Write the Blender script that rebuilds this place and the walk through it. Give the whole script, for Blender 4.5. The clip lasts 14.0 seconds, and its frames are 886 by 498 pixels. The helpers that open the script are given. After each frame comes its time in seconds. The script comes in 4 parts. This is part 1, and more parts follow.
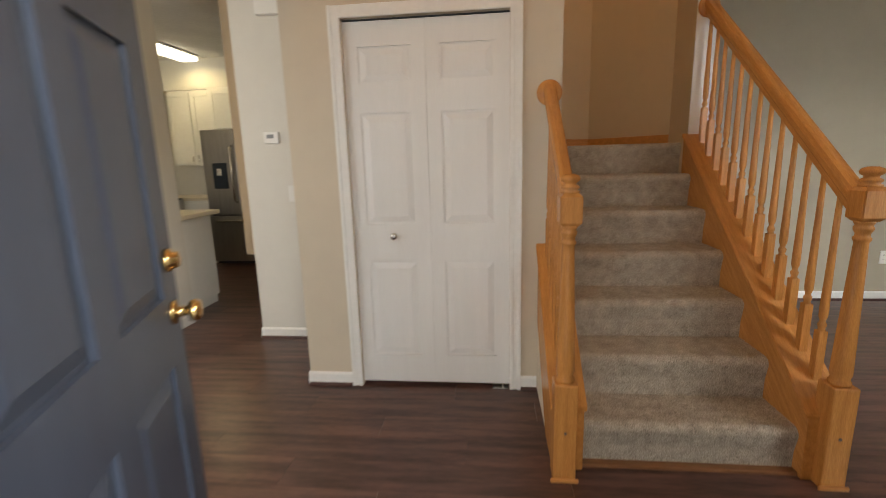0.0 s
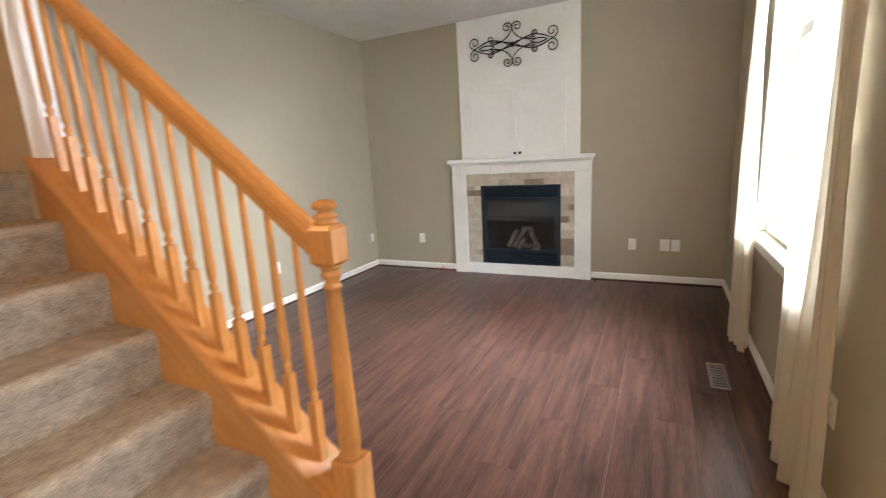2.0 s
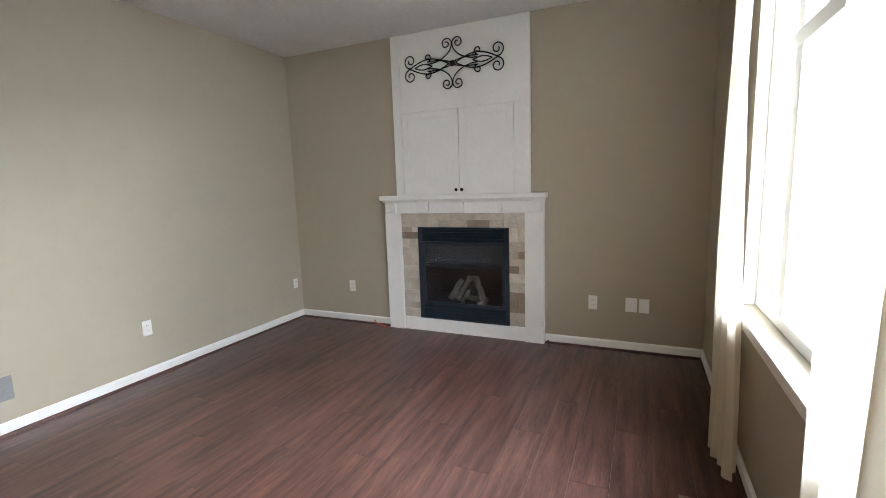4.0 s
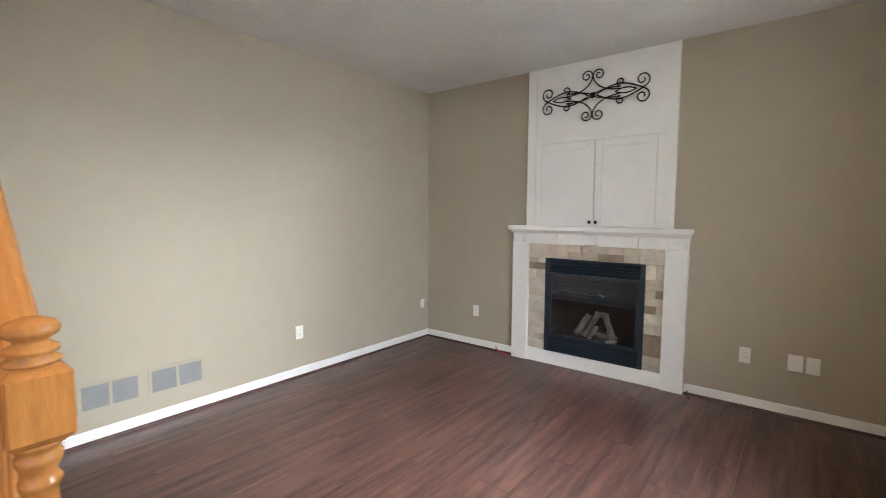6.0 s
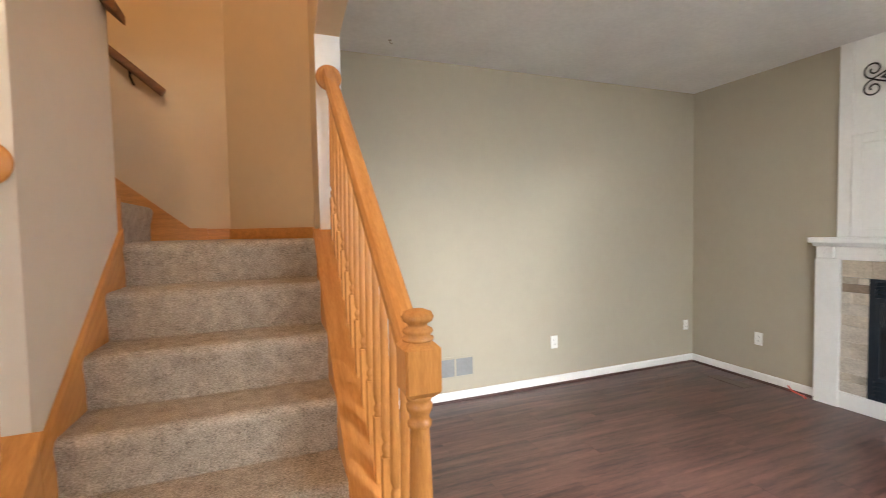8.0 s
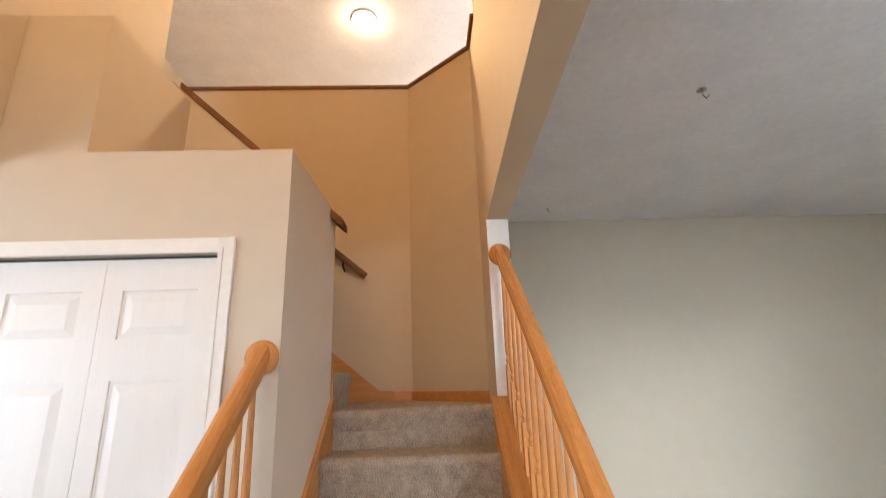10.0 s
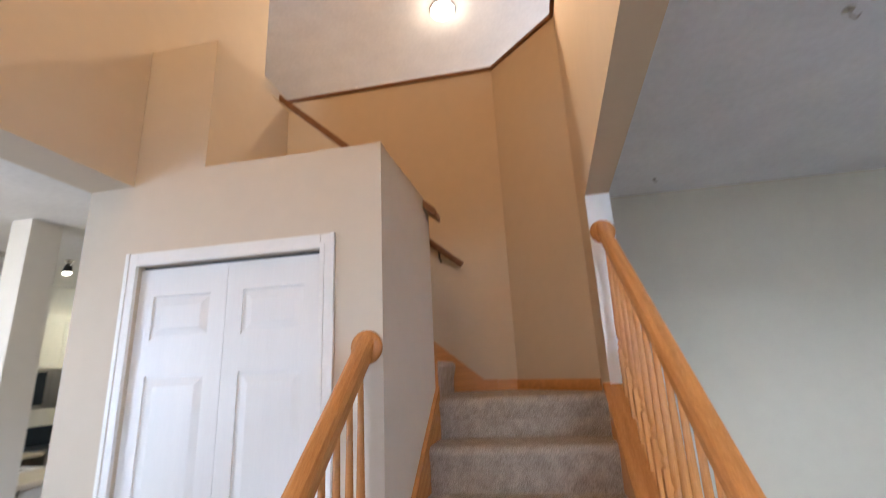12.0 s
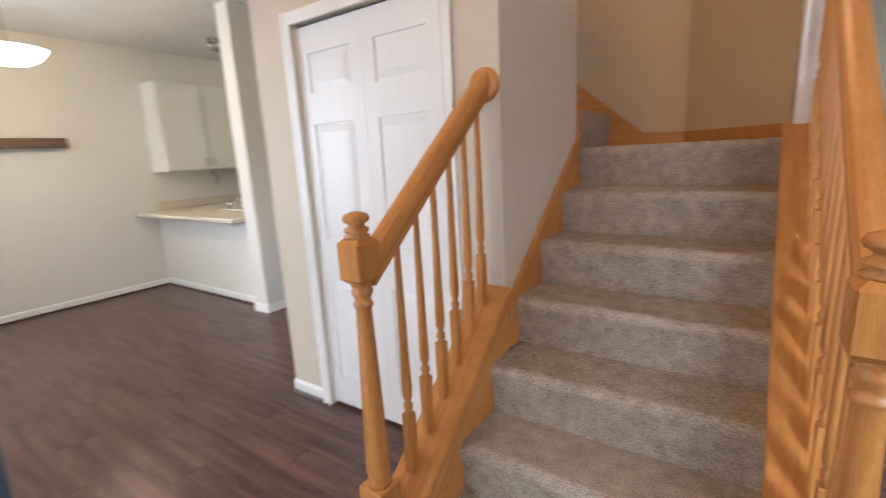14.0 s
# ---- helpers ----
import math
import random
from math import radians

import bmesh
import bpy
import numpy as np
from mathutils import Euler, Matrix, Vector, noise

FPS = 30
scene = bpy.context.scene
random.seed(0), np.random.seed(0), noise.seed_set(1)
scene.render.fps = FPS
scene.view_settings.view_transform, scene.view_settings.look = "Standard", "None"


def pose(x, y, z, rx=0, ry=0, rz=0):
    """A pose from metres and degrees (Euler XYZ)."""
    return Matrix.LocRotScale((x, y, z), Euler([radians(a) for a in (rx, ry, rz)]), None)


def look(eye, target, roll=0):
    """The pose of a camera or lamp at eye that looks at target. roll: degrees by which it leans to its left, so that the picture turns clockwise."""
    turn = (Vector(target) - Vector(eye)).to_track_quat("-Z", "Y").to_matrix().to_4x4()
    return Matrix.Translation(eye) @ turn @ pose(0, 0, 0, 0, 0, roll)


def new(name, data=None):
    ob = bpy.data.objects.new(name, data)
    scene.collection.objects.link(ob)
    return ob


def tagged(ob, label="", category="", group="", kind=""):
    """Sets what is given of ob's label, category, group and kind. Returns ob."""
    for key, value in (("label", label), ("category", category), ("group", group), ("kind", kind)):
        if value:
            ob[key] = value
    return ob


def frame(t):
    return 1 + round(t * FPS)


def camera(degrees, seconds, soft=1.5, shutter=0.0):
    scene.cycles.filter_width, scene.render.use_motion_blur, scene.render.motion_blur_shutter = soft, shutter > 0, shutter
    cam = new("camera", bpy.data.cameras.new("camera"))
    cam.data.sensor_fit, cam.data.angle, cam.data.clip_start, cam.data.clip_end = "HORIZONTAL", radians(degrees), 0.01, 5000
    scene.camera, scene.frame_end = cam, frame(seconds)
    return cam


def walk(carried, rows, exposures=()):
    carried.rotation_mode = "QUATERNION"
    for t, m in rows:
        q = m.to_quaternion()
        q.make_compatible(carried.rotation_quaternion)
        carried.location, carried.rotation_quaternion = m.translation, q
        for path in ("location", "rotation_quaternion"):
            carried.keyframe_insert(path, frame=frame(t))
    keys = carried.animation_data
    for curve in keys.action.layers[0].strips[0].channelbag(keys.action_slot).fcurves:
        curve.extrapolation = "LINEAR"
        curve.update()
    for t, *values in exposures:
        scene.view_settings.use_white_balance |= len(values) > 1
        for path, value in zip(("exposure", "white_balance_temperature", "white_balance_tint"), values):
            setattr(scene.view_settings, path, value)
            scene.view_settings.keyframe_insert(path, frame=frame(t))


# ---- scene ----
cam = camera(89.5, 14.0, soft=0.75, shutter=0.4)
EXPOSURES = [
    (0.0, -0.88, 6900, 10), (0.6, -0.45, 6900, 10), (1.0, -0.5, 6500, 10), (1.5, 0.2, 6400, 10), (2.7, 0.35, 6300, 10), (5.0, -0.38, 5850, 11), (5.5, -0.15, 6000, 11), (6.5, 0.28, 6200, 11),
    (8.0, 0.28, 6450, 11), (9.2, 0.22, 6400, 11), (11.3, 0.0, 5150, 11), (12.5, -0.2, 5450, 12), (13.5, -0.3, 5550, 12), (14.0, -0.12, 5800, 12),
]
PATH = [
    (0, (0.271, 0.343, 1.315), (0.061, 2.294, 0.926), -1.6),
    (0.5, (0.322, 0.765, 1.386), (0.432, 2.726, 1.008), -3.0),
    (1, (0.311, 1.059, 1.334), (1.263, 2.785, 0.996), -4.6),
    (1.5, (0.380, 1.221, 1.372), (1.952, 2.380, 0.943), -2.4),
    (2, (0.605, 1.218, 1.355), (2.364, 2.078, 0.949), -3.2),
    (2.5, (0.972, 1.203, 1.361), (2.805, 1.923, 1.013), -2.4),
    (5, (1.651, 1.056, 1.395), (3.392, 2.025, 1.22), -0.1),
    (5.5, (1.566, 1.109, 1.405), (3.212, 2.233, 1.235), 0.2),
    (6, (1.473, 1.176, 1.413), (3.033, 2.417, 1.255), 0.3),
    (6.5, (1.431, 1.161, 1.421), (2.846, 2.566, 1.278), 0.1),
    (7, (1.379, 1.136, 1.422), (2.549, 2.754, 1.3), -0.5),
    (7.5, (1.338, 1.136, 1.428), (2.258, 2.909, 1.321), -0.8),
    (8, (1.304, 1.136, 1.431), (2.026, 2.999, 1.338), -1.1),
    (8.5, (1.259, 1.11, 1.455), (1.728, 3.055, 1.424), -1.3),
    (9, (1.217, 1.082, 1.489), (1.475, 3.062, 1.601), -1.1),
    (9.2, (1.215, 1.072, 1.499), (1.423, 3.053, 1.686), -1.2),
    (11.3, (1.115, 1.010, 1.629), (1.083, 2.806, 2.513), -3.3),
    (11.5, (1.111, 1.027, 1.612), (1.044, 2.847, 2.44), -3.3),
    (12, (1.19, 1.11, 1.546), (0.842, 3.011, 2.061), -2.8),
    (12.5, (1.294, 1.196, 1.495), (0.714, 3.107, 1.594), -2.0),
    (13, (1.28, 1.171, 1.445), (0.666, 3.06, 1.21), -2.2),
    (13.5, (1.264, 1.176, 1.415), (0.628, 3.032, 1.027), -2.3),
    (14, (1.432, 1.212, 1.389), (0.311, 2.815, 0.978), -3.0),
]
walk(cam, [(t, look(eye, target, roll)) for t, eye, target, roll in PATH], EXPOSURES)

# ---- world and light ----
world = bpy.data.worlds.new("world")
scene.world = world
world.use_nodes = True
wn = world.node_tree.nodes
sky = wn.new("ShaderNodeTexSky")
sky.sky_type, sky.sun_disc = "NISHITA", False
sky.sun_elevation, sky.sun_rotation = radians(40), radians(150)
world.node_tree.links.new(sky.outputs["Color"], wn["Background"].inputs["Color"])
wn["Background"].inputs["Strength"].default_value = 0.15


def sun_lamp(power, direction):
    d = bpy.data.lights.new("sun", "SUN")
    d.energy, d.angle, d.color = power, radians(12), (1, 0.95, 0.88)
    ob = new("sun", d)
    ob.matrix_world = look((0, 0, 0), direction)


def area_lamp(name, eye, target, w, h, power, color):
    d = bpy.data.lights.new(name, "AREA")
    d.shape, d.size, d.size_y, d.energy, d.color = "RECTANGLE", w, h, power, color
    ob = new(name, d)
    ob.matrix_world = look(eye, target)


def point_lamp(name, at, power, color, radius=0.06):
    d = bpy.data.lights.new(name, "POINT")
    d.energy, d.color, d.shadow_soft_size = power, color, radius
    new(name, d).location = at


sun_lamp(3.0, (0.25, -0.8, -0.75))
area_lamp("window_daylight", (3.85, -0.95, 2.75), (3.8, 1.5, 0.75), 5.3, 1.8, 860, (0.86, 0.93, 1.0))
area_lamp("open_sky", (3.75, -3.2, 3.15), (2.8, 4.5, 0.9), 1.2, 1.0, 400, (0.90, 0.95, 1.0))
# Fill lamp at an unseen dining opening, added to brighten the east walls
area_lamp("dining_fill", (-3.0, 0.35, 1.6), (0.0, 2.4, 1.2), 1.5, 1.3, 66, (0.92, 0.95, 1.0))
area_lamp("loft_bulb", (0.54, 5.38, 5.485), (0.54, 5.38, 0), 0.24, 0.24, 100, (1.0, 0.60, 0.27))
point_lamp("loft_glow", (0.54, 5.38, 5.36), 9, (1.0, 0.72, 0.45), 0.1)
# Unseen lamp, added for the warm tint on the header and pier walls
point_lamp("unseen_foyer_bulb", (0.3, 1.3, 4.2), 46, (1.0, 0.60, 0.27), 0.1)
point_lamp("dining_bulb", (-3.0, 2.29, 2.10), 38, (1.0, 0.74, 0.42))
area_lamp("kitchen_tube", (-3.60, 5.80, 2.62), (-3.60, 5.80, 0), 0.2, 0.7, 10, (1.0, 0.78, 0.36))

# ---- materials ----


def material(name, color, rough=0.6, metal=0.0, var=0.06, scale=6.0, bump=0.0, bump_scale=60.0, stretch=(1, 1, 1), turn=(0, 0, 0), spots=None, island=0.0, emit=0.0, coords="pos", ramp_at=(0.3, 0.7), fine=0.45):
    m = bpy.data.materials.new(name)
    m.use_nodes = True
    nt = m.node_tree
    b = nt.nodes["Principled BSDF"]
    b.inputs["Roughness"].default_value, b.inputs["Metallic"].default_value = rough, metal
    if coords == "pos":
        src = nt.nodes.new("ShaderNodeNewGeometry").outputs["Position"]
    else:
        src = nt.nodes.new("ShaderNodeTexCoord").outputs["Object"]
    mp = nt.nodes.new("ShaderNodeMapping")
    mp.inputs["Scale"].default_value = stretch
    mp0 = nt.nodes.new("ShaderNodeMapping")
    mp0.inputs["Rotation"].default_value = [radians(a) for a in turn]
    nt.links.new(src, mp0.inputs["Vector"])
    nt.links.new(mp0.outputs["Vector"], mp.inputs["Vector"])
    vec = mp.outputs["Vector"]
    if island:
        info = nt.nodes.new("ShaderNodeObjectInfo")
        add = nt.nodes.new("ShaderNodeVectorMath")
        add.operation = "ADD"
        sc = nt.nodes.new("ShaderNodeVectorMath")
        sc.operation = "SCALE"
        cmb = nt.nodes.new("ShaderNodeCombineXYZ")
        for k in "XYZ":
            nt.links.new(info.outputs["Random"], cmb.inputs[k])
        nt.links.new(cmb.outputs[0], sc.inputs[0])
        sc.inputs["Scale"].default_value = 37.0
        nt.links.new(vec, add.inputs[0])
        nt.links.new(sc.outputs[0], add.inputs[1])
        vec = add.outputs[0]
    n1 = nt.nodes.new("ShaderNodeTexNoise")
    n1.inputs["Scale"].default_value, n1.inputs["Detail"].default_value = scale, 5
    nt.links.new(vec, n1.inputs["Vector"])
    n2 = nt.nodes.new("ShaderNodeTexNoise")
    n2.inputs["Scale"].default_value, n2.inputs["Detail"].default_value = scale * 9, 3
    nt.links.new(vec, n2.inputs["Vector"])
    mixf = nt.nodes.new("ShaderNodeMath")
    mixf.operation = "MULTIPLY_ADD"
    mixf.inputs[1].default_value = fine
    nt.links.new(n2.outputs["Fac"], mixf.inputs[0])
    half = nt.nodes.new("ShaderNodeMath")
    half.operation = "MULTIPLY"
    half.inputs[1].default_value = 1 - fine
    nt.links.new(n1.outputs["Fac"], half.inputs[0])
    nt.links.new(half.outputs[0], mixf.inputs[2])
    ramp = nt.nodes.new("ShaderNodeValToRGB")
    lo = tuple(max(0, c * (1 - var * 2.2)) for c in color)
    hi = tuple(min(1, c * (1 + var * 2.2)) for c in color)
    ramp.color_ramp.elements[0].position, ramp.color_ramp.elements[1].position = ramp_at
    ramp.color_ramp.elements[0].color = (*(spots or lo), 1)
    ramp.color_ramp.elements[1].color = (*hi, 1)
    nt.links.new(mixf.outputs[0], ramp.inputs["Fac"])
    out = ramp.outputs["Color"]
    if island:
        hsv = nt.nodes.new("ShaderNodeHueSaturation")
        mr = nt.nodes.new("ShaderNodeMapRange")
        mr.inputs["To Min"].default_value, mr.inputs["To Max"].default_value = 1 - island, 1 + island
        nt.links.new(info.outputs["Random"], mr.inputs["Value"])
        nt.links.new(mr.outputs["Result"], hsv.inputs["Value"])
        nt.links.new(out, hsv.inputs["Color"])
        out = hsv.outputs["Color"]
    nt.links.new(out, b.inputs["Base Color"])
    if bump:
        n3 = nt.nodes.new("ShaderNodeTexNoise")
        n3.inputs["Scale"].default_value, n3.inputs["Detail"].default_value = bump_scale, 4
        nt.links.new(vec, n3.inputs["Vector"])
        bp = nt.nodes.new("ShaderNodeBump")
        bp.inputs["Strength"].default_value, bp.inputs["Distance"].default_value = bump, 0.004
        nt.links.new(n3.outputs["Fac"], bp.inputs["Height"])
        nt.links.new(bp.outputs["Normal"], b.inputs["Normal"])
    if emit:
        b.inputs["Emission Color"].default_value = (*color, 1)
        b.inputs["Emission Strength"].default_value = emit
    return m


SLOPE = math.degrees(math.atan(0.1985 / 0.238))
GREIGE = material("greige_paint", (0.415, 0.363, 0.270), 0.72, var=0.014, scale=1.3, bump=0.12, bump_scale=140)
BEIGE = material("beige_paint", (0.62, 0.54, 0.42), 0.7, var=0.014, scale=1.3, bump=0.12, bump_scale=140)
STAIRTAN = material("tan_paint", (0.62, 0.475, 0.30), 0.7, var=0.015, scale=1.3, bump=0.12, bump_scale=140)
PALE = material("pale_grey_paint", (0.72, 0.70, 0.64), 0.7, var=0.014, scale=1.3, bump=0.12, bump_scale=140)
CEILING = material("ceiling_paint", (0.72, 0.715, 0.70), 0.9, var=0.04, scale=3, bump=0.5, bump_scale=70)
TRIM = material("white_trim_paint", (0.84, 0.835, 0.80), 0.4, var=0.02, scale=4, bump=0.05, bump_scale=30)
DOORWHITE = material("white_door_paint", (0.83, 0.825, 0.80), 0.38, var=0.012, scale=3, bump=0.05, bump_scale=90, stretch=(6, 6, 0.6))
OAKC, OAKD = (0.54, 0.242, 0.066), (0.42, 0.172, 0.043)
OAK_UP = material("oak_upright", OAKC, 0.27, var=0.10, scale=6, bump=0.08, bump_scale=40, stretch=(8, 8, 0.7), spots=OAKD)
OAK_SLOPE = material("oak_sloping", OAKC, 0.27, var=0.10, scale=6, bump=0.08, bump_scale=40, stretch=(8, 0.7, 8), turn=(-SLOPE, 0, 0), spots=OAKD)
OAK_X = material("oak_level", OAKC, 0.34, var=0.14, scale=5, bump=0.15, bump_scale=40, stretch=(0.7, 8, 8), spots=OAKD)
CARPET = material("beige_carpet", (0.50, 0.425, 0.335), 0.95, var=0.10, scale=21, bump=1.0, bump_scale=260, spots=(0.205, 0.165, 0.123), ramp_at=(0.34, 0.66), fine=0.70)
PLANK = material("dark_plank", (0.082, 0.040, 0.031), 0.30, var=0.55, scale=2.5, bump=0.06, bump_scale=14, stretch=(0.8, 9, 9), spots=(0.025, 0.0122, 0.0105), island=0.09, ramp_at=(0.35, 0.68), fine=0.34)
SUBFLOOR = material("dark_joint", (0.03, 0.014, 0.011), 0.7)
NAVY = material("dark_blue_paint", (0.045, 0.055, 0.078), 0.38, var=0.08, scale=3, bump=0.1, bump_scale=90, stretch=(6, 6, 0.6))
BRASS = material("brass", (0.75, 0.52, 0.22), 0.18, 1.0)
CHROME = material("brushed_nickel", (0.62, 0.6, 0.56), 0.25, 1.0)
IRON = material("black_iron", (0.018, 0.015, 0.013), 0.5, 0.6, var=0.2, scale=20)
BLACK = material("black_metal", (0.020, 0.029, 0.041), 0.32, 0.3, var=0.1, scale=12)
SOOT = material("sooty_lining", (0.011, 0.011, 0.013), 0.9, var=0.3, scale=6, bump=0.4, bump_scale=25)
LOG = material("ceramic_log", (0.13, 0.115, 0.10), 0.9, var=0.4, scale=9, bump=0.8, bump_scale=30, spots=(0.06, 0.05, 0.045))
GREY = material("dark_slot", (0.06, 0.06, 0.06), 0.6)
VENTGREY = material("vent_shade", (0.22, 0.22, 0.215), 0.6)
STEEL = material("stainless_steel", (0.36, 0.345, 0.32), 0.32, 0.9, var=0.06, scale=3, stretch=(12, 12, 0.5))
COUNTER = material("cream_laminate", (0.68, 0.61, 0.48), 0.35, var=0.05, scale=30)
CABINET = material("white_cabinet_paint", (0.77, 0.76, 0.71), 0.4, var=0.02, scale=3)
PLATE = material("white_plastic", (0.82, 0.81, 0.77), 0.35, var=0.01)
CURTAIN = material("cream_sheer", (0.86, 0.80, 0.67), 0.85, var=0.04, scale=14, bump=0.2, bump_scale=200)
SHELFWOOD = material("dark_stained_wood", (0.12, 0.07, 0.04), 0.5, var=0.2, scale=6, stretch=(6, 0.6, 6))
RED = material("red_plastic", (0.55, 0.08, 0.05), 0.4)
GROUND = material("pale_gravel", (0.45, 0.44, 0.41), 0.95, var=0.2, scale=6)
CONCRETE = material("concrete", (0.42, 0.41, 0.38), 0.9, var=0.1, scale=4, bump=0.3)
TAN = material("tan_metal", (0.16, 0.118, 0.090), 0.5)
PALETAN = material("pale_tan_metal", (0.25, 0.20, 0.16), 0.45)
OAK_DARK = material("dark_oak", (0.20, 0.085, 0.03), 0.65, var=0.14, scale=5, stretch=(0.7, 8, 8))
# Plain emitter for the sheet outside, white through the panes; no real haze
GLOWSHEET = material("glowing_backdrop", (0.92, 0.96, 1.0), 1.0, var=0.0, emit=2.4)
SHOE = material("dark_moulding", (0.07, 0.030, 0.024), 0.4, var=0.25, scale=8)
BULB = material("lit_glass", (1.0, 0.86, 0.62), 0.4, emit=9)
TUBE = material("lit_diffuser", (1.0, 0.92, 0.72), 0.4, emit=7)
TILES = [material("travertine", c, 0.6, var=0.14, scale=9, bump=0.3, bump_scale=40, island=0.1) for c in ((0.54, 0.47, 0.365), (0.27, 0.205, 0.145), (0.49, 0.425, 0.335), (0.58, 0.52, 0.43))]


def glass(name, tint=(1, 1, 1), rough=0.0):
    m = bpy.data.materials.new(name)
    m.use_nodes = True
    b = m.node_tree.nodes["Principled BSDF"]
    b.inputs["Base Color"].default_value = (*tint, 1)
    b.inputs["Roughness"].default_value, b.inputs["IOR"].default_value = rough, 1.45
    b.inputs["Transmission Weight"].default_value = 1.0
    return m


GLASS = glass("clear_glass")
SMOKED = glass("smoked_glass", (0.5, 0.5, 0.52))
sh = CURTAIN.node_tree
tl = sh.nodes.new("ShaderNodeBsdfTranslucent")
tl.inputs["Color"].default_value = (0.85, 0.78, 0.64, 1)
mx = sh.nodes.new("ShaderNodeMixShader")
mx.inputs[0].default_value = 0.62
outn = sh.nodes["Material Output"]
sh.links.new(sh.nodes["Principled BSDF"].outputs[0], mx.inputs[1])
sh.links.new(tl.outputs[0], mx.inputs[2])
sh.links.new(mx.outputs[0], outn.inputs["Surface"])

# ---- mesh helpers ----


def mesh_of(name, bm, mat, smooth=False):
    me = bpy.data.meshes.new(name)
    bmesh.ops.recalc_face_normals(bm, faces=bm.faces[:])
    bm.to_mesh(me)
    bm.free()
    me.materials.append(mat)
    if smooth:
        for p in me.polygons:
            p.use_smooth = True
    return me


def part(name, bm, mat, parent=None, label="", smooth=False):
    ob = new(name, mesh_of(name, bm, mat, smooth))
    if parent is not None:
        ob.parent = parent
        ob.matrix_parent_inverse = parent.matrix_world.inverted() if parent.type != "EMPTY" else Matrix.Translation(-parent.location)
    if label:
        ob["label"] = label
    return ob


def thing(name, at, label, category, group="", kind=""):
    ob = new(name)
    ob.location = at
    ob.empty_display_size = 0.1
    return tagged(ob, label, category, group, kind)


def box(x0, x1, y0, y1, z0, z1, bevel=0.0, bm=None):
    own = bmesh.new()
    v = [own.verts.new((x, y, z)) for x in (x0, x1) for y in (y0, y1) for z in (z0, z1)]
    for f in ((0, 1, 3, 2), (4, 6, 7, 5), (0, 4, 5, 1), (2, 3, 7, 6), (0, 2, 6, 4), (1, 5, 7, 3)):
        own.faces.new([v[i] for i in f])
    if bevel:
        bmesh.ops.bevel(own, geom=own.edges[:], offset=bevel, segments=2, affect="EDGES", profile=0.5)
    if bm is None:
        return own
    return join(bm, own)


def join(bm, other):
    me = bpy.data.meshes.new("tmp")
    other.to_mesh(me)
    other.free()
    bm.from_mesh(me)
    bpy.data.meshes.remove(me)
    return bm


def prism(points, axis, a, b, bevel=0.0):
    """A flat outline pushed out along an axis: points are (y, z) for x, (x, z) for y, (x, y) for z."""
    bm = bmesh.new()
    def at(p, d):
        return {"x": (d, p[0], p[1]), "y": (p[0], d, p[1]), "z": (p[0], p[1], d)}[axis]
    r0 = [bm.verts.new(at(p, a)) for p in points]
    r1 = [bm.verts.new(at(p, b)) for p in points]
    n = len(points)
    bm.faces.new(r0)
    bm.faces.new(r1[::-1])
    for i in range(n):
        bm.faces.new((r0[i], r1[i], r1[(i + 1) % n], r0[(i + 1) % n]))
    if bevel:
        bmesh.ops.bevel(bm, geom=bm.edges[:], offset=bevel, segments=2, affect="EDGES")
    return bm


def lathe(profile, x, y, segs=20, m=None):
    """A turned shape: profile of (radius, z), round the upright at x, y."""
    bm = bmesh.new()
    rings = []
    for r, z in profile:
        rings.append([bm.verts.new((x + r * math.cos(2 * math.pi * i / segs), y + r * math.sin(2 * math.pi * i / segs), z)) for i in range(segs)])
    for a, b in zip(rings, rings[1:]):
        for i in range(segs):
            bm.faces.new((a[i], a[(i + 1) % segs], b[(i + 1) % segs], b[i]))
    bm.faces.new(rings[0][::-1])
    bm.faces.new(rings[-1])
    if m is not None:
        bmesh.ops.transform(bm, matrix=m, verts=bm.verts[:])
    return bm


def sweep(points, radius, segs=8):
    """A round bar along points."""
    bm = bmesh.new()
    pts = [Vector(p) for p in points]
    rings = []
    side = None
    for i, p in enumerate(pts):
        d = (pts[min(i + 1, len(pts) - 1)] - pts[max(i - 1, 0)]).normalized()
        ref = side if side is not None else (Vector((0, 0, 1)) if abs(d.z) < 0.9 else Vector((1, 0, 0)))
        u = (ref - d * ref.dot(d)).normalized()
        side = u
        w = d.cross(u)
        rings.append([bm.verts.new(p + radius * (math.cos(2 * math.pi * k / segs) * u + math.sin(2 * math.pi * k / segs) * w)) for k in range(segs)])
    for a, b in zip(rings, rings[1:]):
        for k in range(segs):
            bm.faces.new((a[k], a[(k + 1) % segs], b[(k + 1) % segs], b[k]))
    bm.faces.new(rings[0][::-1])
    bm.faces.new(rings[-1])
    return bm


def structure(name, bm, mat, label):
    return tagged(part(name, bm, mat), label, "", "", "structure")


# ---- structure ----
XE, YN, YS, CEIL = 5.37, 4.495, 0.63, 2.743
XW, YK = -4.45, 6.65
BOXY, BOXX0, BOXX1, BOXT = 2.766, -0.82, 0.638, 2.495
TOP = 5.6
WALLX0, WALLX1 = 1.545, 1.665

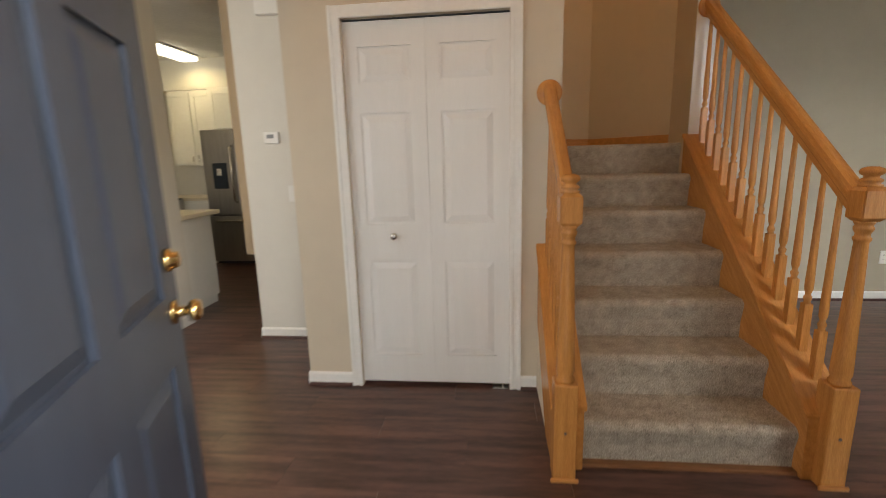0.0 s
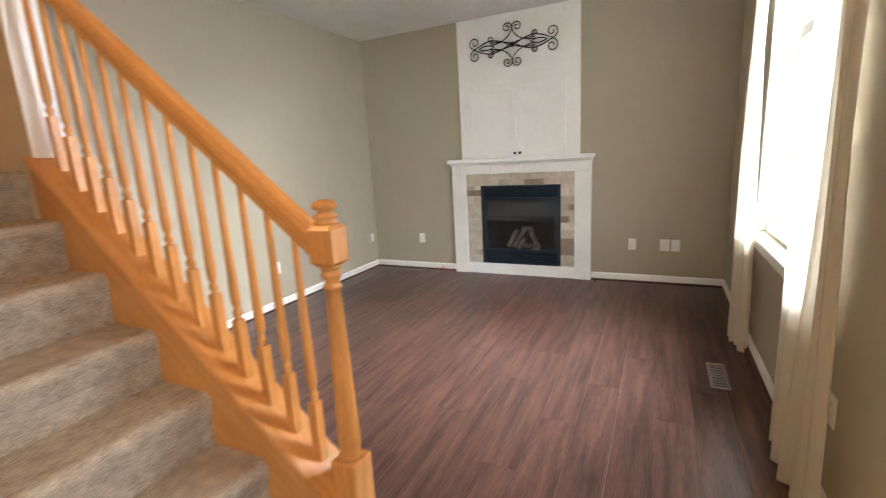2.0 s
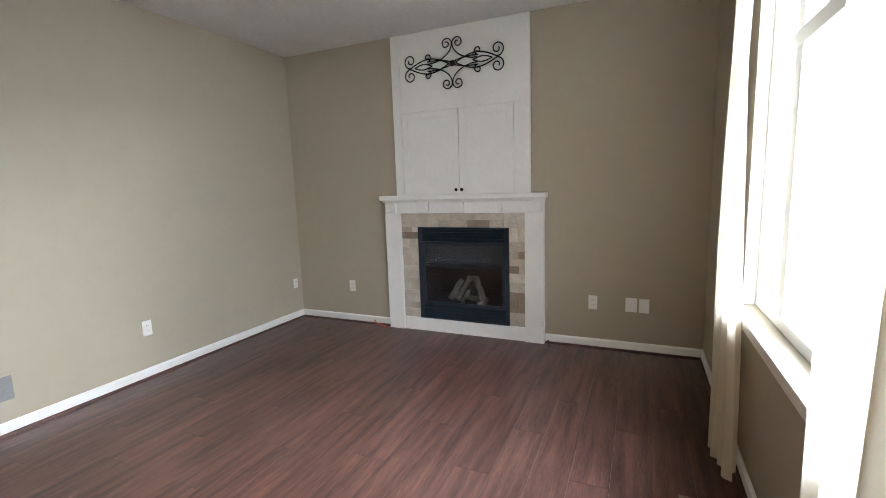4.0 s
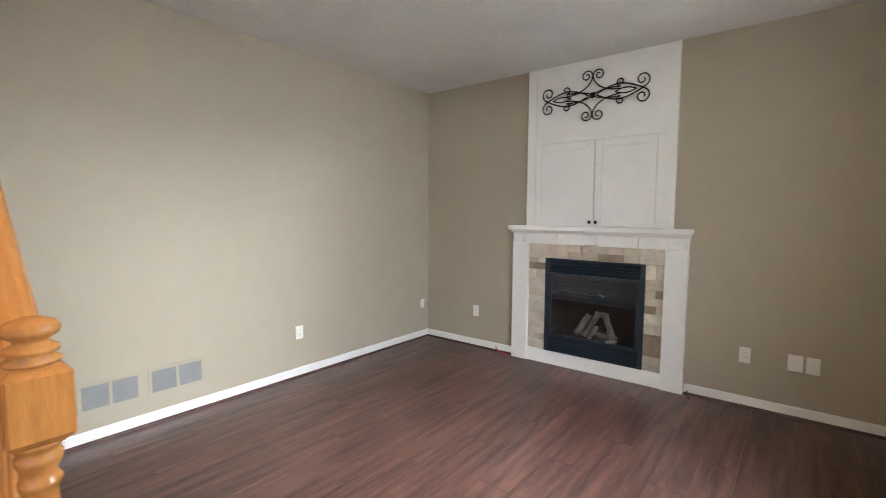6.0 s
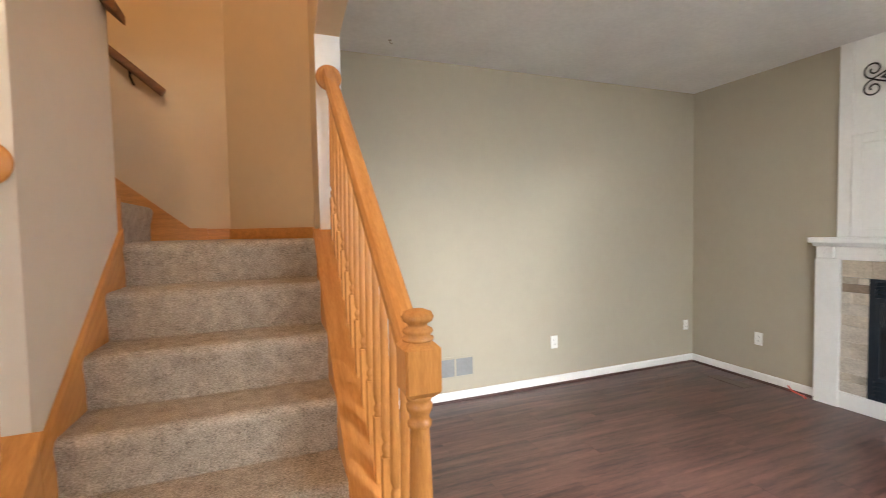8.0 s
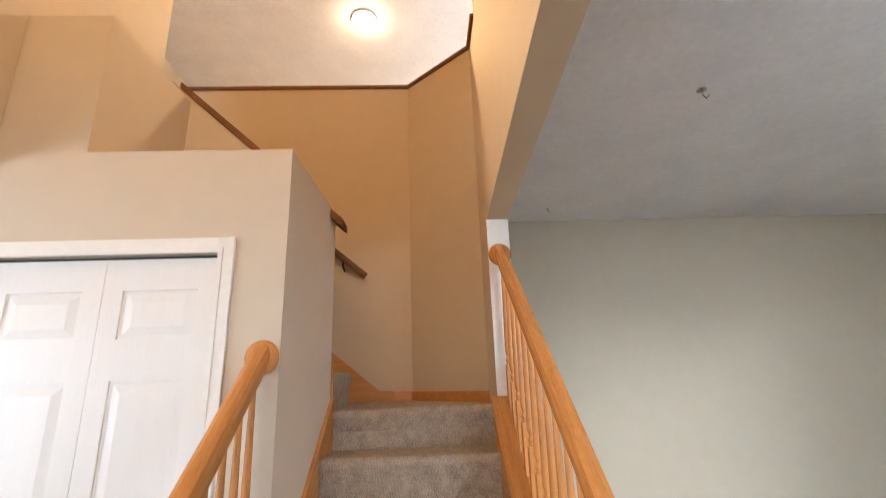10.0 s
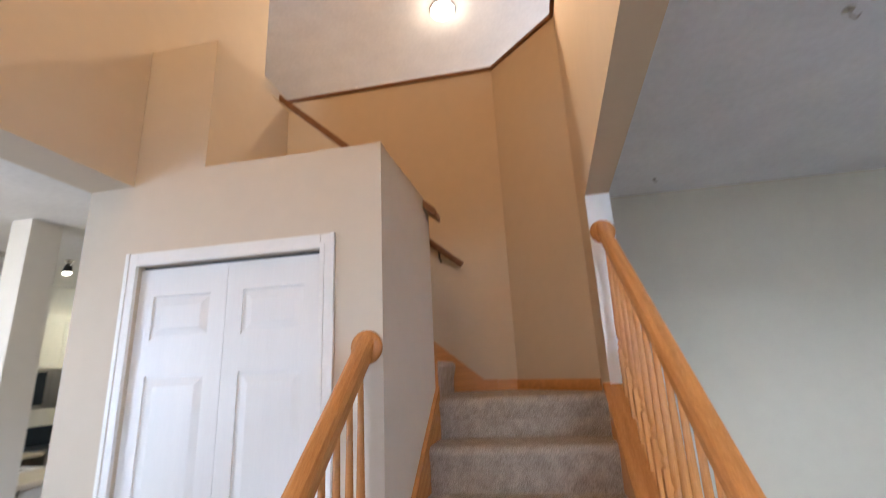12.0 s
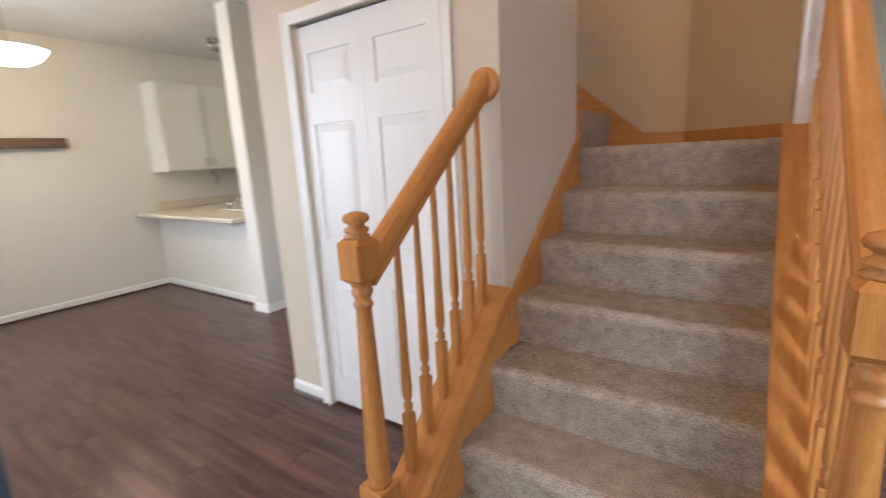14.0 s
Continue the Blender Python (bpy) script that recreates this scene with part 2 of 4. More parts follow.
bm = box(XE, XE + 0.15, YS - 0.15, 2.137, 0, CEIL)
box(XE, XE + 0.15, 3.02, YN + 0.15, 0, CEIL, bm=bm)
box(XE, XE + 0.15, 2.137, 3.02, 0, 0.125, bm=bm)
box(XE, XE + 0.15, 2.137, 3.02, 1.005, CEIL, bm=bm)
structure("wall_east", bm, GREIGE, "greige painted wall behind the fireplace")
structure("wall_north", box(WALLX0 + 0.002, XE, YN, YN + 0.12, 0, CEIL), GREIGE, "greige painted living room wall with return grilles")
# south wall: front door opening, living room window, unseen opening for the dining fill
DX0, DX1, DH = -0.345, 0.635, 2.09
WX0, WX1, WZ0, WZ1 = 2.62, 4.10, 0.77, 2.42
bm = box(XW, -3.8, YS - 0.15, YS, 0, CEIL)
box(-3.8, -2.2, YS - 0.15, YS, 0, 0.9, bm=bm)
box(-3.8, -2.2, YS - 0.15, YS, 2.25, CEIL, bm=bm)
box(-2.2, DX0, YS - 0.15, YS, 0, CEIL, bm=bm)
box(DX0, DX1, YS - 0.15, YS, DH, CEIL, bm=bm)
box(DX1, WX0, YS - 0.15, YS, 0, CEIL, bm=bm)
box(WX0, WX1, YS - 0.15, YS, 0, WZ0, bm=bm)
box(WX0, WX1, YS - 0.15, YS, WZ1, CEIL, bm=bm)
box(WX1, XE, YS - 0.15, YS, 0, CEIL, bm=bm)
structure("wall_south", bm, GREIGE, "greige painted front wall with window and door openings")
structure("wall_south_upper", box(-0.82, WALLX1 + 0.01, YS - 0.15, YS, CEIL, TOP), BEIGE, "beige upper wall of the two-storey foyer")
structure("wall_west", box(XW - 0.12, XW, YS - 0.15, YK + 0.12, 0, CEIL), PALE, "pale grey dining room wall")
structure("wall_kitchen", box(XW, -1.49, YK, YK + 0.12, 0, CEIL), PALE, "pale kitchen wall behind cabinets")
structure("wall_hall", box(-1.49, BOXX0, 3.47, YK, 0, CEIL), PALE, "beige hall wall with thermostat")
# closet box under the upper stair flight
CX0, CX1, CH = -0.493, 0.378, 2.045
bm = box(BOXX0, CX0, BOXY, BOXY + 0.11, 0, BOXT)
box(CX1, BOXX1, BOXY, BOXY + 0.11, 0, BOXT, bm=bm)
box(CX0, CX1, BOXY, BOXY + 0.11, CH, BOXT, bm=bm)
structure("wall_closet_front", bm, BEIGE, "beige closet wall around the bifold doors")
structure("wall_closet_west", box(BOXX0, BOXX0 + 0.11, BOXY + 0.11, 3.468, 0, BOXT), BEIGE, "beige closet side wall on the hall")
structure("wall_closet_east", prism([(BOXX1 - 0.11, BOXY + 0.11), (0.638, BOXY + 0.11), (0.664, 3.56), (BOXX1 - 0.11, 3.56)], "z", 0, BOXT - 0.002), BEIGE, "beige closet side wall along the stairs")
structure("wall_closet_back", box(BOXX0 + 0.11, BOXX1 - 0.11, 3.45, 3.56, 0, BOXT - 0.004), BEIGE, "beige closet back wall under the upper flight")
structure("closet_ledge", box(BOXX0 + 0.11, BOXX1 - 0.11, BOXY + 0.11, 3.45, BOXT - 0.12, BOXT - 0.002), BEIGE, "beige flat ledge on top of the closet")
structure("wall_pier", box(-0.584, -0.21, BOXY + 0.003, 3.46, BOXT, 3.19), BEIGE, "beige boxed pier above the closet ledge")
structure("wall_foyer_west", box(-0.82, -0.581, YS, BOXY, 2.44, TOP), BEIGE, "beige upper foyer wall over the dining opening")
structure("wall_loft_west", box(-0.82, -0.588, BOXY, 3.73, BOXT, TOP), BEIGE, "beige upper foyer wall beside the loft")
# stair side walls
structure("beam_east", prism([(1.42, YS), (1.54, YS), (WALLX1, 3.461), (WALLX0, 3.461)], "z", 2.40, TOP), STAIRTAN, "tan header wall above the living room opening")
structure("wall_stair_east", box(WALLX0, WALLX1, 3.461, YN + 0.12, 0, 3.83), STAIRTAN, "tan stair landing wall")
bm = prism([(1.08, 4.24), (WALLX0, 3.775), (WALLX0, 4.36), (1.08, 4.36)], "z", 0, 3.83)
structure("wall_stair_corner", bm, STAIRTAN, "tan angled wall at the landing corner")
structure("wall_stair_north", box(-2.0, 1.08, 4.24, 4.36, 0.5, 3.83), STAIRTAN, "tan wall along the upper stair flight")
structure("wall_loft_north", box(-2.2, 4.0, 7.2, 7.3, 2.743, TOP), BEIGE, "beige loft back wall")
structure("wall_loft_east", box(3.9, 4.0, YN + 0.12, 7.2, 2.743, TOP), BEIGE, "beige loft side wall")
structure("wall_loft_far", box(-2.2, -2.1, 2.7, 7.2, 2.9, TOP), BEIGE, "beige loft end wall")
structure("loft_floor", box(-2.2, 4.0, YN + 0.12, 7.2, 2.9, 3.0), CARPET, "carpeted loft floor")
structure("loft_floor_edge", box(-2.2, 1.545, 4.36, 4.615, 2.9, 3.0), CARPET, "carpeted loft floor edge")
# guard wall of the upper flight, sloping
bm = prism([(BOXX1, BOXT - 0.01), (BOXX1 - 0.0, 2.36), (-0.4, 2.36), (-0.4, 3.40), (-0.21, 3.23)], "y", 3.455, 3.558)
structure("wall_guard", bm, BEIGE, "beige sloping guard wall of the upper flight")

bm = prism([(1.535, YS), (XE, YS), (XE, YN), (1.66, YN), (1.66, 3.47)], "z", CEIL, CEIL + 0.1)
structure("ceiling_living", bm, CEILING, "textured white living room ceiling")
bm = box(XW, -0.82, YS, 3.47, CEIL, CEIL + 0.1)
box(XW, -1.49, 3.47, YK, CEIL, CEIL + 0.1, bm=bm)
structure("ceiling_dining", bm, CEILING, "textured white dining and kitchen ceiling")
structure("ceiling_foyer", box(-2.2, 4.0, YS - 0.15, 7.3, TOP, TOP + 0.1), CEILING, "white ceiling over foyer and loft")
structure("floor", box(XW, XE, YS - 0.15, YK, -0.12, -0.006), SUBFLOOR, "dark plank floor")
bm = box(-60, 60, -60, YS - 0.16, -0.35, -0.15)
structure("ground", bm, GROUND, "pale ground in front of the house")
# Added glowing sheet: whites out the view and sends daylight indoors
structure("backdrop", box(-40, 60, -4.1, -4.0, -0.3, 9), GLOWSHEET, "plain glowing sheet standing in for daylight beyond the windows")
structure("porch", box(-1.2, 1.7, -1.6, YS - 0.15, -0.15, -0.02, 0.01), CONCRETE, "concrete porch at the front door")

# caps of oak on the loft guard walls
def oak_cap(name, bm):
    return tagged(part(name, bm, OAK_DARK), "dark oak cap board on the loft guard wall", "", "", "structure")
oak_cap("trim_cap_north", box(-2.0, 1.09, 4.215, 4.385, 3.83, 3.855, 0.006))
oak_cap("trim_cap_corner", prism([(1.075, 4.215), (1.52, 3.765), (1.69, 3.78), (1.69, 3.9), (1.2, 4.38), (1.09, 4.38)], "z", 3.831, 3.857, 0.005))
oak_cap("trim_cap_east", box(1.52, 1.69, 3.462, 3.765, 3.83, 3.856, 0.006))
bm = prism([(0.73, 2.37), (0.73, 2.42), (-0.28, 3.335), (-0.28, 3.285)], "y", 3.44, 3.585, 0.006)
oak_cap("trim_cap_slope", bm)
# White board carries the window light that falls on this wall end
structure("trim_lit_end", box(WALLX0 - 0.002, WALLX1 + 0.002, 3.452, 3.461, 1.2, 2.40), TRIM, "stair wall end, whitened for the window light on it")

# baseboards
BB = 0.082
def base_x(name, x0, x1, y, side, z=0.0):
    y0, y1 = (y - 0.014, y) if side < 0 else (y, y + 0.014)
    pr = [(y0 if side < 0 else y1, z), (y, z), (y, z + BB), (y + side * 0.006, z + BB), (y + side * 0.014, z + BB - 0.012)]
    tagged(part(name, prism(pr, "x", x0, x1), TRIM), "white painted baseboard", "", "", "structure")
    o = y + side * 0.0142
    tagged(part("trim_shoe", prism([(o, z), (o + side * 0.014, z), (o + side * 0.012, z + 0.010), (o + side * 0.006, z + 0.017), (o, z + 0.019)], "x", x0, x1), SHOE), "dark quarter-round shoe moulding", "", "", "structure")
def base_y(name, y0, y1, x, side, z=0.0):
    pr = [(x + side * 0.014, z), (x, z), (x, z + BB), (x + side * 0.006, z + BB), (x + side * 0.014, z + BB - 0.012)]
    tagged(part(name, prism(pr, "y", y0, y1), TRIM), "white painted baseboard", "", "", "structure")
    o = x + side * 0.0142
    tagged(part("trim_shoe", prism([(o, z), (o + side * 0.014, z), (o + side * 0.012, z + 0.010), (o + side * 0.006, z + 0.017), (o, z + 0.019)], "y", y0, y1), SHOE), "dark quarter-round shoe moulding", "", "", "structure")
base_x("baseboard_north", 1.665, XE - 0.014, YN, -1)
base_y("baseboard_east_a", 3.365, YN, XE, -1)
base_y("baseboard_east_b", YS, 1.825, XE, -1)
base_x("baseboard_south", 0.83, XE - 0.014, YS, 1)
base_y("baseboard_stair", 3.5, YN - 0.014, WALLX1, 1)
base_x("baseboard_closet_a", BOXX0, -0.556, BOXY, -1)
base_x("baseboard_closet_b", 0.441, 0.53, BOXY, -1)
base_y("baseboard_closet_side", BOXY, 3.47, BOXX0, -1)
base_x("baseboard_hall", -1.49, BOXX0 - 0.014, 3.47, -1)
base_y("baseboard_hall_side", 3.47, YK, -1.49, -1)
base_y("baseboard_west", YS, 3.68, XW, 1)

# ---- front door ----


def panel_door(th, w, h, columns, rows, parent, mat, depth=0.008):
    """Slab in local x 0..w, y -th..0, z 0..h; panels on both faces, each a part."""
    part("slab", box(0.002, w - 0.002, -th + depth, -depth, 0.002, h - 0.002), mat, parent)
    xs = [0] + [c for col in columns for c in col] + [w]
    zs = [0] + [c for row in rows for c in row] + [h]
    for i in range(0, len(xs), 2):
        part("stile", box(xs[i], xs[i + 1], -th, 0, 0, h), mat, parent)
    for i in range(0, len(zs), 2):
        for c0, c1 in columns:
            part("rail", box(c0, c1, -th, 0, zs[i], zs[i + 1]), mat, parent)
    for c0, c1 in columns:
        for z0, z1 in rows:
            pb = bmesh.new()
            for s, yb in ((1, -depth), (-1, -th + depth)):
                m0, m1, r = 0.012, 0.045, depth * 0.85
                lo = [pb.verts.new(p) for p in ((c0 + m0, yb, z0 + m0), (c1 - m0, yb, z0 + m0), (c1 - m0, yb, z1 - m0), (c0 + m0, yb, z1 - m0))]
                hi = [pb.verts.new(p) for p in ((c0 + m1, yb + s * r, z0 + m1), (c1 - m1, yb + s * r, z0 + m1), (c1 - m1, yb + s * r, z1 - m1), (c0 + m1, yb + s * r, z1 - m1))]
                for i in range(4):
                    pb.faces.new((lo[i], lo[(i + 1) % 4], hi[(i + 1) % 4], hi[i]))
                pb.faces.new(hi)
            part("panel", pb, mat, parent)


def place(ob, m):
    ob.matrix_world = m


door = thing("front_door", (0, 0, 0), "dark blue six-panel front door standing open", "door")
panel_door(0.045, 0.86, 2.03, [(0.11, 0.38), (0.48, 0.75)], [(0.23, 0.80), (0.98, 1.58), (1.68, 1.90)], door, NAVY, 0.012)
KNOBP = [(0.032, 0), (0.032, 0.008), (0.014, 0.012), (0.012, 0.035), (0.027, 0.042), (0.030, 0.055), (0.024, 0.066), (0.008, 0.07)]
for s in (1, -1):
    m = Matrix.Translation((0.80, 0 if s > 0 else -0.045, 0.93)) @ pose(0, 0, 0, -90 * s, 0, 0)
    kb = part("door_knob", lathe(KNOBP, 0, 0, 24, m), BRASS, door, "polished brass knob", True)
    m = Matrix.Translation((0.80, 0 if s > 0 else -0.045, 1.07)) @ pose(0, 0, 0, -90 * s, 0, 0)
    part("deadbolt", lathe([(0.031, 0), (0.03, 0.012), (0.022, 0.02), (0.02, 0.032), (0.004, 0.033)], 0, 0, 24, m), BRASS, door, "polished brass deadbolt", True)
place(door, pose(-0.30, 0.63, 0.012, 0, 0, 112.3))
frame_bm = box(DX0, DX0 + 0.03, YS - 0.15, YS, 0, DH)
box(DX1 - 0.03, DX1, YS - 0.15, YS, 0, DH, bm=frame_bm)
box(DX0 + 0.03, DX1 - 0.03, YS - 0.15, YS, DH - 0.03, DH, bm=frame_bm)
box(DX0 - 0.06, DX0 + 0.005, YS, YS + 0.014, 0, DH + 0.06, bm=frame_bm)
box(DX1 - 0.005, DX1 + 0.06, YS, YS + 0.014, 0, DH + 0.06, bm=frame_bm)
box(DX0 + 0.005, DX1 - 0.005, YS, YS + 0.014, DH - 0.005, DH + 0.06, bm=frame_bm)
structure("trim_front_door", frame_bm, TRIM, "white front door frame")

# ---- closet ----


def casing():
    bm = bmesh.new()
    w = 0.062
    for x0, x1 in ((CX0 - w, CX0), (CX1, CX1 + w)):
        box(x0, x1, BOXY - 0.013, BOXY, 0, CH + w, 0.004, bm)
        inner = x1 if x1 == CX0 else x0
        d = -0.02 if x1 == CX0 else 0.02
        box(min(inner, inner + d), max(inner, inner + d), BOXY - 0.018, BOXY - 0.010, 0, CH + 0.02, 0.002, bm)
        outer = x0 if x1 == CX0 else x1
        box(min(outer, outer - d), max(outer, outer - d), BOXY - 0.018, BOXY - 0.010, 0, CH + w, 0.002, bm)
    box(CX0 + 0.0, CX1, BOXY - 0.0128, BOXY, CH, CH + w, 0.004, bm)
    box(CX0 - 0.02, CX1 + 0.02, BOXY - 0.0178, BOXY - 0.010, CH, CH + 0.02, 0.002, bm)
    return structure("trim_closet", bm, TRIM, "white moulded closet casing")


casing()
CL = CX1 - CX0
for i in (0, 1):
    leaf = thing("closet_door_leaf", (0, 0, 0), "white bifold closet door leaf with moulded panels", "door", "bifold closet doors")
    w = CL / 2 - 0.0016
    panel_door(0.034, w, 2.009, [(0.075, w - 0.075)], [(0.17, 0.74), (0.95, 1.55), (1.70, 1.885)], leaf, DOORWHITE, 0.009)
    if i == 0:
        m = Matrix.Translation((w - 0.205, -0.034, 0.885)) @ pose(0, 0, 0, 90, 0, 0)
        part("door_knob", lathe([(0.012, 0), (0.010, 0.012), (0.018, 0.02), (0.020, 0.03), (0.014, 0.036), (0.004, 0.037)], 0, 0, 20, m), CHROME, leaf, "small nickel knob", True)
    place(leaf, pose(CX0 + 0.0015 + i * CL / 2, BOXY + 0.05, 0.022))
structure("closet_track", box(CX0, CX1, BOXY + 0.03, BOXY + 0.06, CH - 0.006, CH - 0.001), GREY, "dark closet door track")
structure("closet_back", box(CX0 - 0.1, CX1 + 0.1, 3.2, 3.22, 0, 2.3), BEIGE, "closet back wall")

# ---- staircase ----
RISE, RUN, SX0, SX1, SY0 = 0.1985, 0.238, 0.636, 1.545, 2.13
TANS = RISE / RUN


def carpet_step(k, x0, x1, y, depth, z):
    """One carpeted step with a rounded nosing."""
    r = 0.034
    pts = [(y + depth, z - RISE - 0.02), (y + 0.010, z - RISE - 0.02), (y + 0.008, z - RISE * 0.55), (y - 0.004, z - 0.055)]
    for a in range(7):
        t = math.radians(190 - a * 16.5)
        pts.append((y - 0.008 + r + r * math.cos(t), z - r + r * math.sin(t)))
    pts += [(y + 0.05, z), (y + depth, z)]
    return prism(pts, "x", x0, x1)


stairs = thing("staircase", (1.1, SY0, 0), "straight flight of beige carpeted stairs with oak sides", "staircase")
for k in range(7):
    z = RISE * (k + 1)
    y = SY0 + RUN * k
    bm = carpet_step(k, SX0 + 0.012, SX1 + 0.006, y, (RUN + 0.05) if k < 6 else 0.2, z)
    part("carpeted_step", bm, CARPET, stairs)
part("landing", prism([(SX0 - 0.3, 3.70), (SX0 - 0.3, 4.24), (1.08, 4.24), (1.545, 3.775), (1.545, 3.70)], "z", RISE * 7 - 0.2, RISE * 7 - 0.001), CARPET, stairs, "carpeted landing")
part("landing_side", box(SX0 - 0.3, SX0 + 0.012, 3.47, 3.70, RISE * 7 - 0.2, RISE * 7 - 0.002), CARPET, stairs)
# upper flight going west
for k in range(7):
    z = RISE * (8 + k)
    x = 0.66 - 0.238 * k
    b2 = carpet_step(k, 3.562, 4.22, 0, 0.30, z)
    bmesh.ops.transform(b2, matrix=Matrix.Translation((x, 0, 0)) @ Matrix(((0, -1, 0, 0), (1, 0, 0, 0), (0, 0, 1, 0), (0, 0, 0, 1))), verts=b2.verts[:])
    part("carpeted_step", b2, CARPET, stairs)
# skirt boards
def line_z(y, lift):
    return RISE + (y - SY0) * TANS + lift
sk = prism([(2.77, line_z(2.77, -0.3)), (2.77, line_z(2.77, 0.055)), (3.575, line_z(3.575, 0.055)), (3.575, line_z(3.575, -0.3))], "x", SX0, SX0 + 0.020, 0.002)
for v in sk.verts:
    v.co.x += (v.co.y - 2.77) * 0.034
part("skirt_board", sk, OAK_SLOPE, stairs)
part("skirt_board", prism([(0.95, 1.385), (0.95, 1.458), (0.855, 1.458), (-0.5, 2.565), (-0.5, 2.2), (0.62, 1.385)], "y", 4.222, 4.239, 0.002), OAK_X, stairs)
part("corner_trim", box(0.64, 0.678, 3.561, 3.578, 1.38, 1.60, 0.003), OAK_UP, stairs)
structure("baseboard_landing_a", box(0.95, 1.075, 4.224, 4.239, 1.386, 1.455, 0.003), OAK_X, "oak landing baseboard")
ch = box(0, 0.657, -0.015, 0, 1.386, 1.452, 0.003)
bmesh.ops.transform(ch, matrix=pose(1.08, 4.238, 0, 0, 0, -45), verts=ch.verts[:])
structure("baseboard_landing_b", ch, OAK_X, "oak landing baseboard")


def curb(x0, x1, y0, y1, lift, name):
    """Closed oak string beside the steps: board on both faces and a sloping cap."""
    yb0 = y0
    part("string_board", prism([(yb0, 0.0), (yb0, line_z(yb0, lift - 0.02)), (y1, line_z(y1, lift - 0.02)), (y1, max(0.0, line_z(y1, lift - 0.02) - 0.42)), (yb0 + 0.25, 0.0)], "x", x0 + 0.012, x1 - 0.012, 0.003), OAK_SLOPE, stairs)
    part("string_cap", prism([(y0, line_z(y0, lift - 0.02)), (y0, line_z(y0, lift)), (y1, line_z(y1, lift)), (y1, line_z(y1, lift - 0.02))], "x", x0, x1, 0.004), OAK_SLOPE, stairs)


LIFT = 0.135
curb(1.508, 1.672, 2.08, 3.462, LIFT, "right")
curb(0.518, 0.668, 2.08, 2.764, LIFT, "left")
structure("wall_knee", prism([(2.3, 0), (2.764, 0), (2.764, line_z(2.764, LIFT - 0.42)), (2.5, line_z(2.5, LIFT - 0.42))], "x", 0.535, 0.62), BEIGE, "beige knee wall below the stair string")
structure("wall_under_stair", prism([(2.35, 0), (3.462, 0), (3.462, line_z(3.462, LIFT - 0.40)), (2.5, line_z(2.5, LIFT - 0.40))], "x", 1.56, 1.655), GREIGE, "greige wall below the stair string")
part("tread_strip", box(0.64, 1.54, 2.10, 2.14, 0.0, 0.018, 0.004), OAK_DARK, stairs)


def newel(x, y):
    ob = thing("newel_post", (x, y, 0), "turned oak newel post with a button cap", "newel post", "stair newel posts")
    h = 0.046
    part("base", box(x - h, x + h, y - h, y + h, 0, 0.43, 0.006), OAK_UP, ob)
    part("shaft", lathe([(0.036, 0.43), (0.037, 0.442), (0.030, 0.455), (0.036, 0.475), (0.035, 0.52), (0.029, 0.75), (0.0225, 0.96), (0.022, 0.985), (0.027, 0.992), (0.028, 1.0), (0.023, 1.005), (0.022, 1.015), (0.029, 1.03), (0.030, 1.04), (0.025, 1.045), (0.030, 1.055), (0.033, 1.062)], x, y, 24), OAK_UP, ob, "", True)
    k = 0.041
    blk = box(x - k, x + k, y - k, y + k, 1.06, 1.185)
    bmesh.ops.bevel(blk, geom=[e for e in blk.edges if abs(e.verts[0].co.z - e.verts[1].co.z) < 0.01], offset=0.015, segments=1, affect="EDGES")
    bmesh.ops.bevel(blk, geom=[e for e in blk.edges if abs(e.verts[0].co.z - e.verts[1].co.z) > 0.05], offset=0.004, segments=2, affect="EDGES")
    part("block", blk, OAK_UP, ob)
    part("cap", lathe([(0.034, 1.184), (0.036, 1.190), (0.026, 1.195), (0.034, 1.203), (0.033, 1.209), (0.022, 1.215), (0.022, 1.221), (0.033, 1.228), (0.0365, 1.237), (0.031, 1.247), (0.016, 1.253), (0.002, 1.254)], x, y, 24), OAK_UP, ob, "", True)
    part("foot_moulding", box(x - h - 0.01, x + h + 0.01, y - h - 0.01, y - h, 0, 0.018, 0.003), OAK_X, ob)
    part("plug", lathe([(0.007, 0), (0.006, 0.002)], 0, 0, 10, Matrix.Translation((x, y - h, 0.22)) @ pose(0, 0, 0, 90, 0, 0)), SHELFWOOD, ob)


newel(0.568, 2.05)
newel(1.604, 2.075)


def handrail(x, y0, z0, y1, z1, name):
    ob = thing("handrail", (x, y0, z0), "moulded oak stair handrail with a round wall rosette", "handrail", "stair handrails")
    pr = [(-0.022, -0.03), (0.022, -0.03), (0.024, -0.012), (0.031, -0.004), (0.032, 0.012), (0.024, 0.026), (0.010, 0.031), (-0.010, 0.031), (-0.024, 0.026), (-0.032, 0.012), (-0.031, -0.004), (-0.024, -0.012)]
    bm = bmesh.new()
    a = [bm.verts.new((x + p, y0, z0 + 0.008 + q * 1.65)) for p, q in pr]
    b = [bm.verts.new((x + p, y1, z1 + 0.008 + q * 1.65)) for p, q in pr]
    n = len(pr)
    bm.faces.new(a)
    bm.faces.new(b[::-1])
    for i in range(n):
        bm.faces.new((a[i], b[i], b[(i + 1) % n], a[(i + 1) % n]))
    part("rail", bm, OAK_SLOPE, ob)
    m = Matrix.Translation((x, y1 + 0.008, z1)) @ pose(0, 0, 0, 90, 0, 0)
    part("rosette", lathe([(0.062, 0), (0.064, 0.006), (0.058, 0.014), (0.045, 0.018), (0.004, 0.019)], 0, 0, 32, m), OAK_UP, ob, "", True)
    return ob


